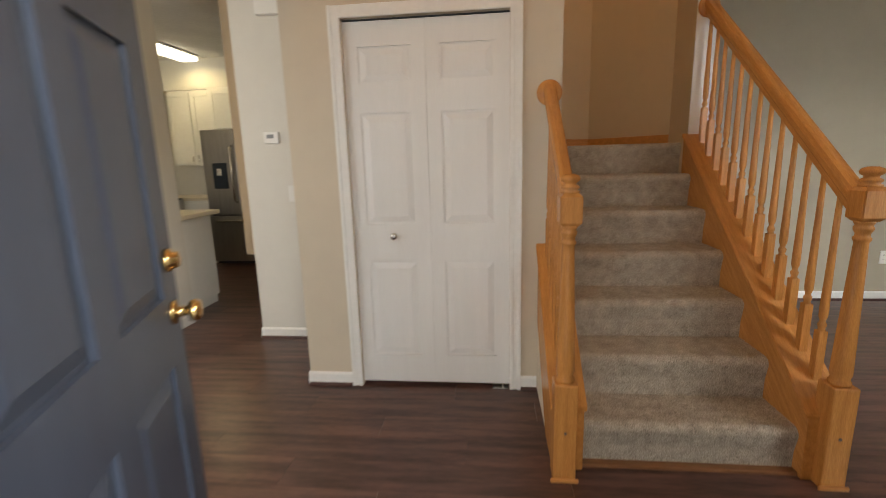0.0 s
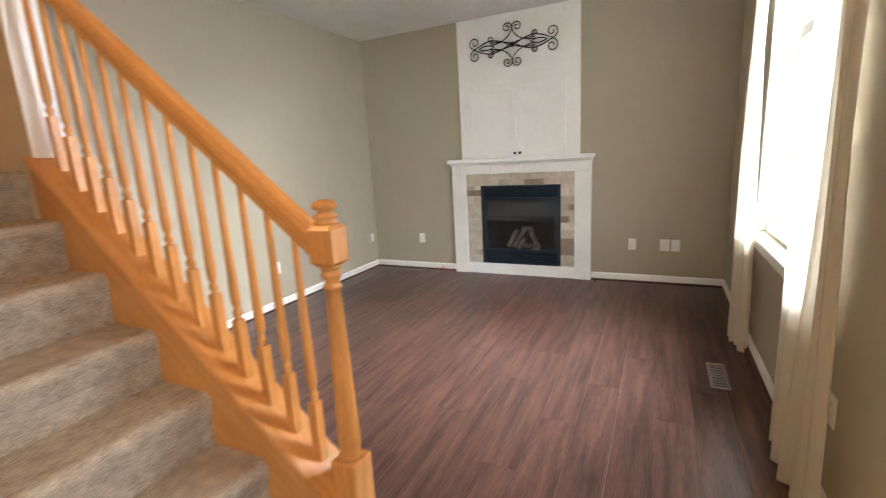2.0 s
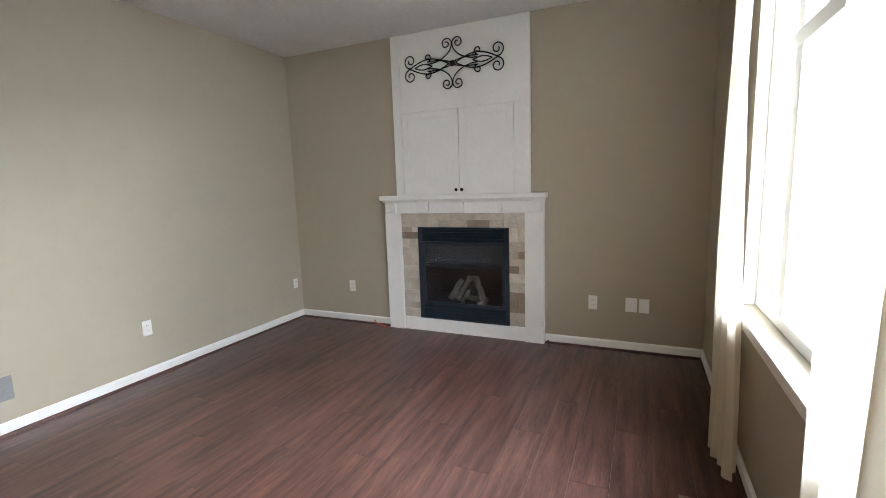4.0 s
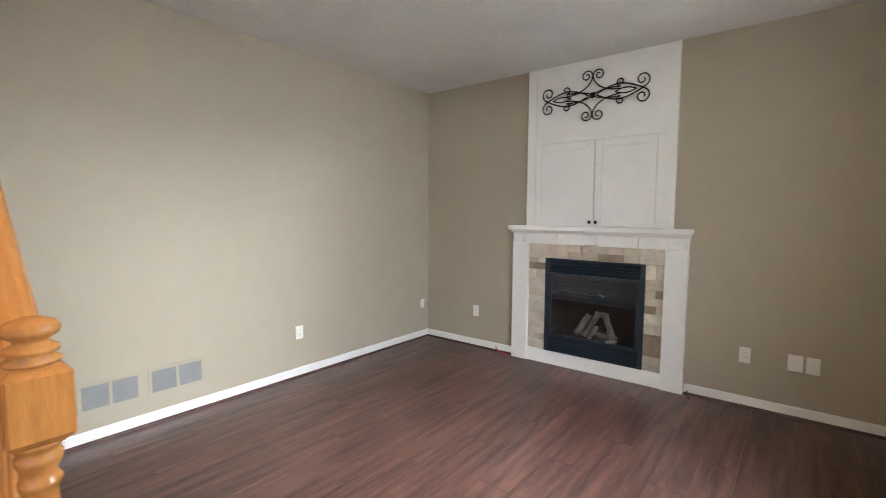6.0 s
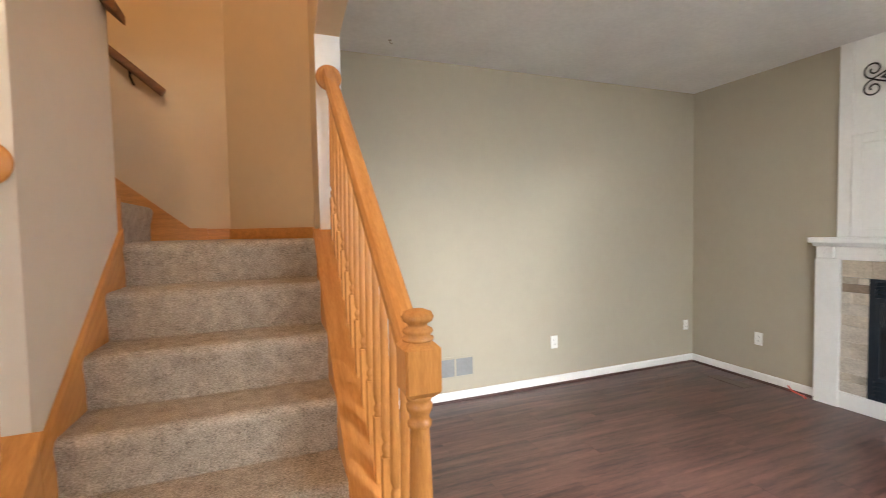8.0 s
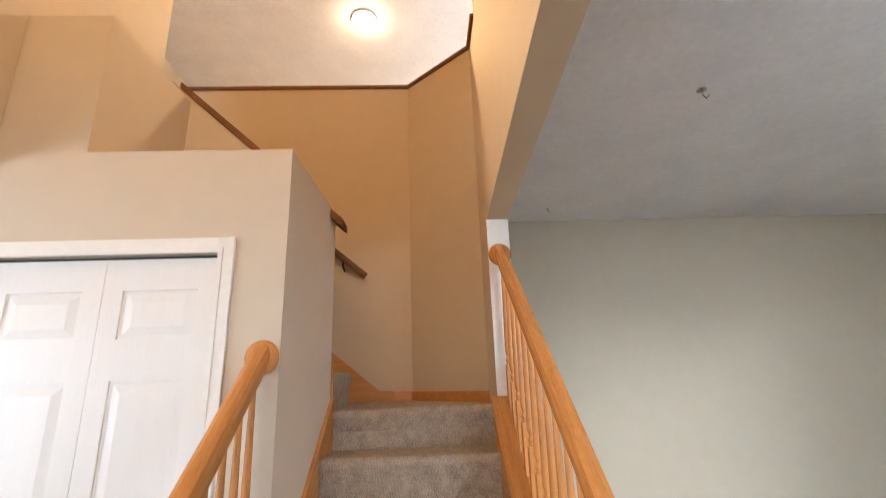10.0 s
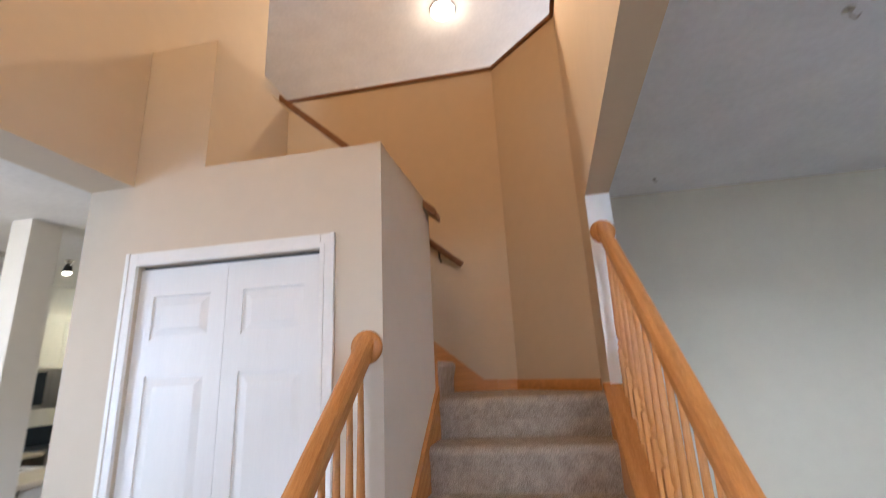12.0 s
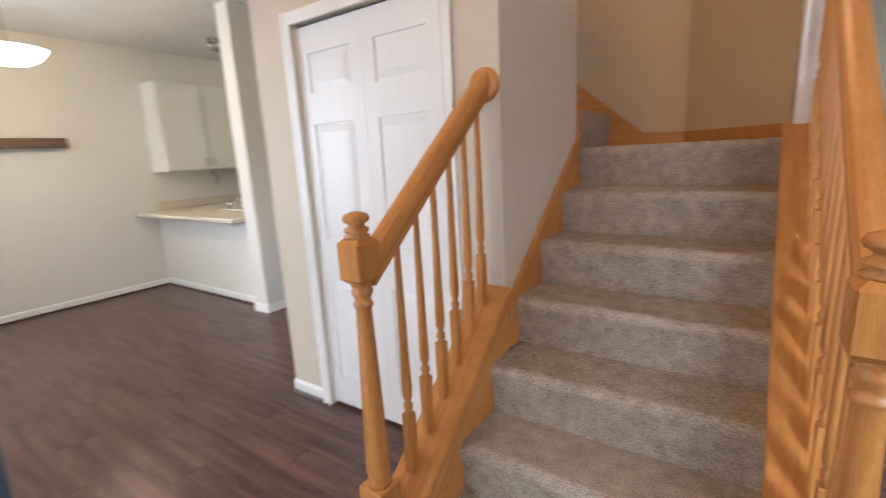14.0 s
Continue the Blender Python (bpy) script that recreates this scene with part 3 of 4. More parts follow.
def baluster(x, y, z0, z1):
    ob = thing("baluster", (x, y, z0), "slim turned oak stair baluster with square foot", "baluster", "stair balusters")
    h, f = 0.0165, 0.20
    cut = h * TANS
    bm = box(x - h, x + h, y - h, y + h, z0, z0 + f, 0.002)
    for v in bm.verts:
        if v.co.z < z0 + 0.05:
            v.co.z += (v.co.y - y) * TANS
    part("foot", bm, OAK_UP, ob)
    L = z1 - (z0 + f)
    p = [(0.0155, 0), (0.011, 0.008), (0.015, 0.018), (0.0155, 0.028), (0.010, 0.038), (0.0105, 0.045), (0.0155, 0.06), (0.0165, 0.09), (0.0145, 0.18), (0.0115, L * 0.7), (0.0095, L)]
    part("spindle", lathe([(r, z0 + f + z) for r, z in p], x, y, 14), OAK_UP, ob, "", True)


RY0, RZ, RT = 2.11, 1.115, 0.806
def rail_z(y):
    return RZ + (y - RY0) * RT
handrail(1.606, RY0, rail_z(RY0), 3.443, rail_z(3.443), "right")
handrail(0.575, 2.075, rail_z(2.075), 2.757, rail_z(2.757), "left")
for i in range(13):
    y = 2.205 + i * 0.0995
    baluster(1.606, y, line_z(y, LIFT), rail_z(y) - 0.03)
for i in range(6):
    y = 2.195 + i * 0.0995
    baluster(0.577, y, line_z(y, LIFT), rail_z(y) - 0.03)

# wall rails of the upper flight
rail = thing("wall_rail", (0.75, 4.17, 2.25), "round oak wall handrail on brackets", "handrail")
part("rail", sweep([(0.76, 4.165, 2.245), (-0.6, 4.165, 3.38)], 0.024, 14), OAK_DARK, rail, "", True)
for x in (0.60, -0.2):
    z = 2.245 + (0.76 - x) * 0.834
    part("bracket", sweep([(x, 4.165, z - 0.02), (x, 4.17, z - 0.06), (x, 4.238, z - 0.08)], 0.007), IRON, rail)

# ---- fireplace ----
FY0, FY1 = 1.829, 3.359
fp = thing("fireplace", (XE, 2.59, 0), "gas fireplace with white mantel and travertine tile surround", "fireplace")
PX = XE - 0.016
part("overmantel_panel", box(PX, XE, 1.946, 3.232, 1.30, CEIL - 0.002, 0.003), TRIM, fp)
for y in (1.946, 3.232 - 0.085):
    part("panel_stile", box(PX - 0.010, PX, y, y + 0.085, 1.30, CEIL - 0.003, 0.002), TRIM, fp)
part("panel_rail", box(PX - 0.0098, PX, 2.031, 3.147, 2.055, 2.12, 0.002), TRIM, fp)
for y0, y1, ky in ((2.085, 2.578, 2.555), (2.584, 3.14, 2.61)):
    d = part("cupboard_door", box(PX - 0.012, PX - 0.001, y0, y1, 1.312, 2.05, 0.003), TRIM, fp)
    fr = bmesh.new()
    for a, b, c, e in ((y0, y0 + 0.06, 1.312, 2.05), (y1 - 0.06, y1, 1.312, 2.05), (y0 + 0.06, y1 - 0.06, 1.312, 1.37), (y0 + 0.06, y1 - 0.06, 1.99, 2.05)):
        box(PX - 0.019, PX - 0.012, a, b, c, e, 0.002, fr)
    part("door_frame", fr, TRIM, d)
    m = Matrix.Translation((PX - 0.019, ky, 1.345)) @ pose(0, 0, 0, 0, -90, 0)
    part("knob", lathe([(0.009, 0), (0.008, 0.01), (0.015, 0.018), (0.012, 0.026), (0.003, 0.027)], 0, 0, 14, m), IRON, d, "dark round knob", True)
part("mantel_shelf", box(5.26, XE, FY0 - 0.025, FY1 + 0.025, 1.262, 1.304, 0.006), TRIM, fp)
part("shelf_moulding", prism([(5.285, 1.262), (5.305, 1.235), (XE, 1.235), (XE, 1.262)], "y", FY0 - 0.008, FY1 + 0.008), TRIM, fp)
part("frieze", box(5.330, XE, FY0, FY1, 1.135, 1.235, 0.002), TRIM, fp)
for i in range(5):
    y = FY0 + 0.075 + i * (FY1 - FY0 - 0.15) / 4
    c = part("frieze_block", box(5.294, 5.330, y - 0.055, y + 0.055, 1.145, 1.233, 0.004), TRIM, fp)
    m = Matrix.Translation((5.294, y, 1.19)) @ pose(0, 0, 0, 0, -90, 0)
    part("rosette", lathe([(0.026, 0), (0.024, 0.006), (0.012, 0.004), (0.008, 0.008), (0.002, 0.009)], 0, 0, 16, m), TRIM, c)
for y0, y1 in ((FY0, FY0 + 0.165), (FY1 - 0.165, FY1)):
    part("pilaster", box(5.318, XE, y0, y1, 0, 1.135, 0.004), TRIM, fp)
part("plinth", box(5.332, XE, FY0 + 0.165, FY1 - 0.165, 0, 0.125, 0.004), TRIM, fp)
TY0, TY1, BY0, BY1, BZ0, BZ1 = FY0 + 0.165, FY1 - 0.165, 2.137, 3.02, 0.125, 1.005
part("grout_board", box(5.352, XE, TY0, BY0, 0.125, 1.135), CONCRETE, fp)
part("grout_board", box(5.352, XE, BY1, TY1, 0.125, 1.135), CONCRETE, fp)
part("grout_board", box(5.352, XE, BY0, BY1, BZ1, 1.135), CONCRETE, fp)
rng = random.Random(5)
def tile(y0, y1, z0, z1):
    d = rng.uniform(0, 0.006)
    part("tile", box(5.340 + d, 5.353, y0 + 0.001, y1 - 0.001, z0 + 0.001, z1 - 0.001, 0.002), rng.choice(TILES + TILES[2:]), fp)
for y0, y1 in ((TY0, BY0), (BY1, TY1)):
    z = 0.127
    k = 0
    while z < 1.0:
        h = min(rng.choice((0.065, 0.085, 0.12)), 1.005 - z)
        if 1.005 - z - h < 0.03:
            h = 1.005 - z
        if k % 2:
            mid = y0 + (y1 - y0) * rng.choice((0.4, 0.6))
            tile(y0, mid, z, z + h); tile(mid, y1, z, z + h)
        else:
            tile(y0, y1, z, z + h)
        z += h; k += 1
y = TY0
for w in (0.19, 0.13, 0.21, 0.16, 0.12, 0.2, 0.19):
    y1 = min(y + w, TY1)
    if rng.random() < 0.5:
        tile(y, y1, 1.007, 1.07); tile(y, y1, 1.07, 1.133)
    else:
        tile(y, y1, 1.007, 1.133)
    y = y1
# firebox insert
fb = thing("firebox", (5.36, 2.58, 0.125), "black metal gas fire insert with louvres and ceramic logs", "fireplace insert")
fr = bmesh.new()
box(5.335, 5.36, BY0, BY0 + 0.035, BZ0, BZ1, 0.003, fr)
box(5.335, 5.36, BY1 - 0.035, BY1, BZ0, BZ1, 0.003, fr)
box(5.335, 5.36, BY0 + 0.035, BY1 - 0.035, BZ1 - 0.02, BZ1, 0.003, fr)
box(5.335, 5.36, BY0 + 0.035, BY1 - 0.035, BZ0, BZ0 + 0.02, 0.003, fr)
part("frame", fr, BLACK, fb)
for z in (0.155, 0.185, 0.215, 0.245, 0.885, 0.915, 0.945, 0.972):
    bl = prism([(5.333, z - 0.012), (5.338, z - 0.014), (5.362, z + 0.008), (5.357, z + 0.011)], "y", BY0 + 0.035, BY1 - 0.035)
    part("louvre", bl, BLACK, fb)
lin = box(5.36, 5.86, BY0 + 0.002, BY0 + 0.02, BZ0 + 0.002, BZ1 - 0.002)
box(5.36, 5.86, BY1 - 0.02, BY1 - 0.002, BZ0 + 0.002, BZ1 - 0.002, bm=lin)
box(5.36, 5.86, BY0 + 0.02, BY1 - 0.02, BZ0 + 0.002, BZ0 + 0.02, bm=lin)
box(5.36, 5.86, BY0 + 0.02, BY1 - 0.02, BZ1 - 0.02, BZ1 - 0.002, bm=lin)
box(5.84, 5.86, BY0 + 0.02, BY1 - 0.02, BZ0 + 0.02, BZ1 - 0.02, bm=lin)
box(5.37, 5.84, BY0 + 0.02, BY1 - 0.02, 0.24, 0.27, bm=lin)
part("lining", lin, SOOT, fb)
part("hood", prism([(5.385, 0.87), (5.385, 0.66), (5.42, 0.61), (5.47, 0.61), (5.47, 0.87)], "y", BY0 + 0.022, BY1 - 0.022), BLACK, fb)
gf = bmesh.new()
box(5.336, 5.35, BY0 + 0.035, BY0 + 0.065, 0.265, 0.87, 0.002, gf)
box(5.336, 5.35, BY1 - 0.065, BY1 - 0.035, 0.265, 0.87, 0.002, gf)
box(5.336, 5.35, BY0 + 0.065, BY1 - 0.065, 0.84, 0.87, 0.002, gf)
box(5.336, 5.35, BY0 + 0.065, BY1 - 0.065, 0.265, 0.295, 0.002, gf)
part("glass_frame", gf, BLACK, fb)
def log_mesh(a, b, r):
    pts = [Vector(a).lerp(Vector(b), t / 7) + Vector((0, rng.uniform(-1, 1), rng.uniform(-1, 1))) * 0.008 for t in range(8)]
    bm = sweep(pts, r, 10)
    for v in bm.verts:
        v.co += Vector((0, rng.uniform(-1, 1), rng.uniform(-1, 1))) * 0.006
    return bm

for a, b, r in (((5.50, 2.40, 0.30), (5.53, 2.74, 0.31), 0.026), ((5.46, 2.76, 0.30), (5.55, 2.66, 0.47), 0.027), ((5.44, 2.68, 0.29), (5.54, 2.57, 0.51), 0.025), ((5.45, 2.42, 0.30), (5.55, 2.51, 0.48), 0.026), ((5.42, 2.62, 0.29), (5.45, 2.56, 0.40), 0.020), ((5.42, 2.47, 0.285), (5.44, 2.38, 0.29), 0.018), ((5.53, 2.60, 0.50), (5.55, 2.50, 0.49), 0.022)):
    part("log", log_mesh(a, b, r), LOG, fb, "", True)
gp = part("glass", box(5.341, 5.345, BY0 + 0.065, BY1 - 0.065, 0.295, 0.84), GLASS, fb)
gp.visible_shadow = False

# wall scroll of wrought iron
art = thing("wall_scroll", (PX, 2.62, 2.43), "black wrought iron scroll wall ornament", "wall decoration")
AX = PX - 0.022
def spiral(cy, cz, r0, a0, turns, sgn):
    pts = []
    n = int(22 * turns)
    for i in range(n + 1):
        f = i / n
        a = a0 + sgn * f * turns * 2 * math.pi
        r = r0 * (1 - 0.78 * f)
        pts.append((AX, cy + r * math.cos(a), cz + r * math.sin(a)))
    return pts
def wave(y0, z0, y1, z1, amp, n=20):
    return [(AX, y0 + (y1 - y0) * i / n, z0 + (z1 - z0) * i / n + amp * math.sin(math.pi * i / n)) for i in range(n + 1)]
AC, AZ = 2.62, 2.43
for sy in (1, -1):
    for sz in (1, -1):
        part("scroll", sweep(spiral(AC + sy * 0.405, AZ + sz * 0.065, 0.062, math.radians(-90 * sz) if sy > 0 else math.radians(-90 * sz), 1.35, sy * sz), 0.0055, 6), IRON, art)
        part("scroll", sweep(spiral(AC + sy * 0.052, AZ + sz * 0.165, 0.050, 0 if sy < 0 else math.pi, 1.35, -sy * sz), 0.0055, 6), IRON, art)
        part("scroll", sweep(spiral(AC + sy * 0.235, AZ + sz * 0.075, 0.036, math.radians(-90 * sz), 1.2, -sy * sz), 0.0055, 6), IRON, art)
        part("bar", sweep(wave(AC + sy * 0.03, AZ, AC + sy * 0.405, AZ + sz * 0.003, sz * 0.06), 0.0055, 6), IRON, art)
        part("bar", sweep(wave(AC, AZ + sz * 0.01, AC + sy * 0.235, AZ + sz * 0.039, sz * 0.012), 0.0055, 6), IRON, art)
        part("bar", sweep([(AX, AC + sy * (0.23 - 0.228 * math.sin(u * math.pi / 2)), AZ + sz * (0.02 + 0.145 * (1 - math.cos(u * math.pi / 2)))) for u in [i / 14 for i in range(15)]], 0.0055, 6), IRON, art)
        part("twist", sweep(wave(AC + sy * 0.19, AZ, AC + sy * 0.36, AZ, sz * 0.022), 0.005, 6), IRON, art)
part("boss", lathe([(0.02, -0.012), (0.026, 0), (0.02, 0.012)], 0, 0, 12, Matrix.Translation((AX, AC, AZ)) @ pose(0, 0, 0, 0, 90, 0)), IRON, art)
part("mount", box(AX, PX, AC - 0.01, AC + 0.01, AZ - 0.01, AZ + 0.01), IRON, art)

# ---- outlets, vents, small wall things ----


def plate(name, m, label, kind, w=0.07, h=0.115):
    """A wall plate in local x, z, proud along -y."""
    ob = thing(name, (0, 0, 0), label, kind, "wall plates")
    part("cover", box(-w / 2, w / 2, -0.006, 0, -h / 2, h / 2, 0.002), PLATE, ob)
    if name == "wall_outlet":
        for z in (0.02, -0.02):
            so = part("socket", box(-0.017, 0.017, -0.008, -0.006, z - 0.014, z + 0.014, 0.001), PLATE, ob)
            for x in (-0.007, 0.007):
                part("slot", box(x - 0.0012, x + 0.0012, -0.0085, -0.0078, z - 0.005, z + 0.005), GREY, so)
    else:
        part("rocker", box(-0.016, 0.016, -0.009, -0.006, -0.033, 0.033, 0.001), PLATE, ob)
    place(ob, m)
    return ob


EASTW = pose(0, 0, 0, 0, 0, -90)
def on_east(y, z):
    return pose(XE - 0.0005, y, z, 0, 0, -90)
plate("wall_outlet", on_east(1.437, 0.39), "white duplex outlet low on the greige wall", "outlet", 0.07, 0.115)
plate("wall_switch", on_east(1.145, 0.39), "white blank wall plate low on the wall", "wall plate", 0.085, 0.115)
plate("wall_switch", on_east(1.05, 0.388), "white cable wall plate low on the wall", "wall plate", 0.075, 0.115)
plate("wall_outlet", on_east(3.82, 0.385), "white duplex outlet beside the fireplace", "outlet")
plate("wall_outlet", pose(3.663, YN - 0.0005, 0.388), "white duplex outlet on the long greige wall", "outlet")
plate("wall_outlet", pose(5.27, YN - 0.0005, 0.39), "white outlet near the room corner", "outlet", 0.06, 0.10)
plate("wall_outlet", pose(2.47, YS + 0.0005, 0.40, 0, 0, 180), "white duplex outlet below the front window", "outlet")
plate("wall_switch", pose(-1.12, 3.4695, 1.11), "white double light switch on the hall wall", "light switch", 0.115, 0.115)
th = thing("thermostat", (0, 0, 0), "small white thermostat with grey display", "thermostat")
part("body", box(-0.055, 0.055, -0.025, 0, -0.04, 0.04, 0.005), PLATE, th)
part("display", box(-0.03, 0.02, -0.027, -0.025, -0.005, 0.022), VENTGREY, th)
place(th, pose(-1.26, 3.4695, 1.505))
chime = thing("door_chime", (0, 0, 0), "white door chime box high on the wall", "door chime")
part("body", box(-0.1, 0.1, -0.05, 0, -0.06, 0.06, 0.008), PLATE, chime)
place(chime, pose(-1.18, 3.4695, 2.36))


def return_grille(x0, x1, z0, z1, label):
    ob = thing("return_grille", (x0, YN, z0), label, "vent", "return air grilles")
    fr = bmesh.new()
    t = 0.02
    y0 = YN - 0.008
    mid = (x0 + x1) / 2
    for a, b, c, d in ((x0, x0 + t, z0, z1), (x1 - t, x1, z0, z1), (mid - 0.008, mid + 0.008, z0, z1), (x0 + t, mid - 0.008, z0, z0 + t), (mid + 0.008, x1 - t, z0, z0 + t), (x0 + t, mid - 0.008, z1 - t, z1), (mid + 0.008, x1 - t, z1 - t, z1)):
        box(a, b, y0, YN - 0.0005, c, d, 0.001, fr)
    part("frame", fr, GREIGE, ob)
    part("backing", box(x0 + t, x1 - t, YN - 0.0025, YN - 0.0005, z0 + t, z1 - t), VENTGREY, ob)
    n = 14
    for a, b in ((x0 + t, mid - 0.008), (mid + 0.008, x1 - t)):
        for i in range(n):
            z = z0 + t + (z1 - z0 - 2 * t) * (i + 0.5) / n
            part("slat", prism([(y0 + 0.001, z - 0.004), (y0 + 0.0022, z - 0.004), (YN - 0.003, z + 0.003), (YN - 0.0042, z + 0.003)], "x", a, b), VENTGREY, ob)


return_grille(2.14, 2.475, 0.19, 0.375, "white return air grille low on the wall")
return_grille(2.515, 2.87, 0.19, 0.375, "white return air grille low on the wall")


def floor_register(x, y, w, d, metal):
    ob = thing("floor_register", (x, y, 0), "tan metal floor register in the plank floor", "vent", "floor registers")
    fr = bmesh.new()
    for a, b, c, e in ((-w / 2, w / 2, -d / 2, -d / 2 + 0.015), (-w / 2, w / 2, d / 2 - 0.015, d / 2), (-w / 2, -w / 2 + 0.015, -d / 2 + 0.015, d / 2 - 0.015), (w / 2 - 0.015, w / 2, -d / 2 + 0.015, d / 2 - 0.015)):
        box(x + a, x + b, y + c, y + e, 0.001, 0.006, 0.001, fr)
    part("rim", fr, metal, ob)
    part("backing", box(x - w / 2 + 0.015, x + w / 2 - 0.015, y - d / 2 + 0.015, y + d / 2 - 0.015, 0.0005, 0.0015), GREY, ob)
    for i in range(10):
        xx = x - w / 2 + 0.02 + i * (w - 0.04) / 9
        part("slat", box(xx - 0.004, xx + 0.004, y - d / 2 + 0.015, y + d / 2 - 0.015, 0.002, 0.005), metal, ob)


floor_register(3.46, 0.86, 0.335, 0.10, PALETAN)
floor_register(5.13, 3.91, 0.12, 0.34, TAN)
valve = thing("gas_key", (5.30, 3.44, 0), "red gas valve key lying by the fireplace", "valve key")
part("rod", sweep([(5.29, 3.40, 0.012), (5.30, 3.50, 0.03), (5.335, 3.55, 0.05)], 0.006), RED, valve)
part("handle", sweep([(5.27, 3.38, 0.012), (5.31, 3.42, 0.012)], 0.009), RED, valve)

stub = thing("cable_stub", (5.30, 1.80, 0), "short black cable end by the mantel", "cable")
part("cable", sweep([(5.352, 1.80, 0.03), (5.335, 1.795, 0.012), (5.30, 1.785, 0.007), (5.26, 1.77, 0.007)], 0.006), IRON, stub)
brk = thing("closet_bracket", (0.33, BOXY + 0.03, 0), "small metal pivot bracket at the closet floor", "bracket")
part("plate", box(0.28, 0.372, BOXY - 0.01, BOXY + 0.05, 0.001, 0.005, 0.001), CHROME, brk)
part("pin", lathe([(0.006, 0.005), (0.006, 0.02)], 0.34, BOXY + 0.03, 8), CHROME, brk)
crd = thing("power_cord", (-4.3, 4.3, 1.36), "black cord hanging below the wall cabinet", "cord")
part("cord", sweep([(-4.2, 4.30, 1.358), (-4.2, 4.31, 1.30), (-4.22, 4.36, 1.26), (-4.30, 4.42, 1.25), (-4.42, 4.45, 1.18)], 0.006), IRON, crd)

# ---- living room window and curtains ----
win = thing("window_1", (3.1, YS, WZ0), "white framed living room window with transom", "window", "", "structure")
fw = bmesh.new()
for a, b, c, d in ((WX0, WX0 + 0.05, WZ0, WZ1), (WX1 - 0.05, WX1, WZ0, WZ1), (WX0 + 0.05, WX1 - 0.05, WZ0, WZ0 + 0.05), (WX0 + 0.05, WX1 - 0.05, WZ1 - 0.05, WZ1), (WX0 + 0.05, WX1 - 0.05, 1.85, 1.91), (3.66, 3.73, WZ0 + 0.05, 1.85), (3.66, 3.73, 1.91, WZ1 - 0.05)):
    box(a, b, YS - 0.11, YS - 0.05, c, d, 0.004, fw)
part("window_frame", fw, TRIM, win)
jb = bmesh.new()
for a, b, c, d in ((WX0 + 0.001, WX0 + 0.014, WZ0, WZ1 - 0.014), (WX1 - 0.014, WX1 - 0.001, WZ0, WZ1 - 0.014), (WX0 + 0.001, WX1 - 0.001, WZ1 - 0.0138, WZ1 - 0.001)):
    box(a, b, YS - 0.048, YS + 0.003, c, d, 0.002, jb)
part("jamb_liner", jb, TRIM, win)
part("window_sill", box(WX0 - 0.03, WX1 + 0.03, YS - 0.10, YS + 0.05, WZ0 - 0.03, WZ0 - 0.001, 0.006), TRIM, win)
part("apron", box(WX0 - 0.02, WX1 + 0.02, YS, YS + 0.016, WZ0 - 0.10, WZ0 - 0.03, 0.004), TRIM, win)
for a, b, c, d in [(a, b, c, d) for a, b in ((WX0 + 0.05, 3.66), (3.73, WX1 - 0.05)) for c, d in ((WZ0 + 0.05, 1.85), (1.91, WZ1 - 0.05))]:
    p = part("pane", box(a, b, YS - 0.085, YS - 0.079, c, d), GLASS, win)
    p.visible_shadow = False


def curtain(x0, x1, label, seed, folds):
    """A hanging sheer with soft folds."""
    r = random.Random(seed)
    ob = thing("curtain", ((x0 + x1) / 2, YS + 0.09, 0.05), label, "curtain", "window curtains")
    bm = bmesh.new()
    nx, nz = folds * 10, 24
    ph = [r.uniform(-0.6, 0.6) for _ in range(folds + 1)]
    grid = []
    for j in range(nz + 1):
        f = j / nz
        z = 2.235 - f * 2.185
        row = []
        for i in range(nx + 1):
            u = i / nx
            amp = (0.012 + 0.020 * f)
            y = YS + 0.085 + amp * math.sin(2 * math.pi * folds * u + ph[min(folds, int(u * folds))] * f) + 0.012 * math.sin(7 * u + 4 * f)
            pinch = 1 + 0.22 * f * f
            row.append(bm.verts.new(((x0 + x1) / 2 + (u - 0.5) * (x1 - x0) * pinch, y, z + 0.01 * math.sin(9 * u))))
        grid.append(row)
    for a, b in zip(grid, grid[1:]):
        for i in range(nx):
            bm.faces.new((a[i], a[i + 1], b[i + 1], b[i]))
    part("cloth", bm, CURTAIN, ob, "", True)


curtain(3.77, 4.13, "cream sheer curtain gathered at the window", 3, 5)
curtain(2.31, 2.80, "cream sheer curtain gathered at the window", 4, 5)
rod = thing("curtain_rod", (3.1, YS + 0.085, 2.48), "black curtain rod with round finials", "curtain rod")
part("rod", sweep([(2.30, YS + 0.085, 2.245), (4.13, YS + 0.085, 2.245)], 0.009, 10), IRON, rod)
for x in (2.29, 4.14):
    part("finial", lathe([(0.008, -0.02), (0.022, 0), (0.008, 0.02)], 0, 0, 12, Matrix.Translation((x, YS + 0.085, 2.245))), IRON, rod, "", True)
for x in (2.36, 4.08):
    part("bracket", box(x - 0.006, x + 0.006, YS, YS + 0.085, 2.226, 2.236), IRON, rod)

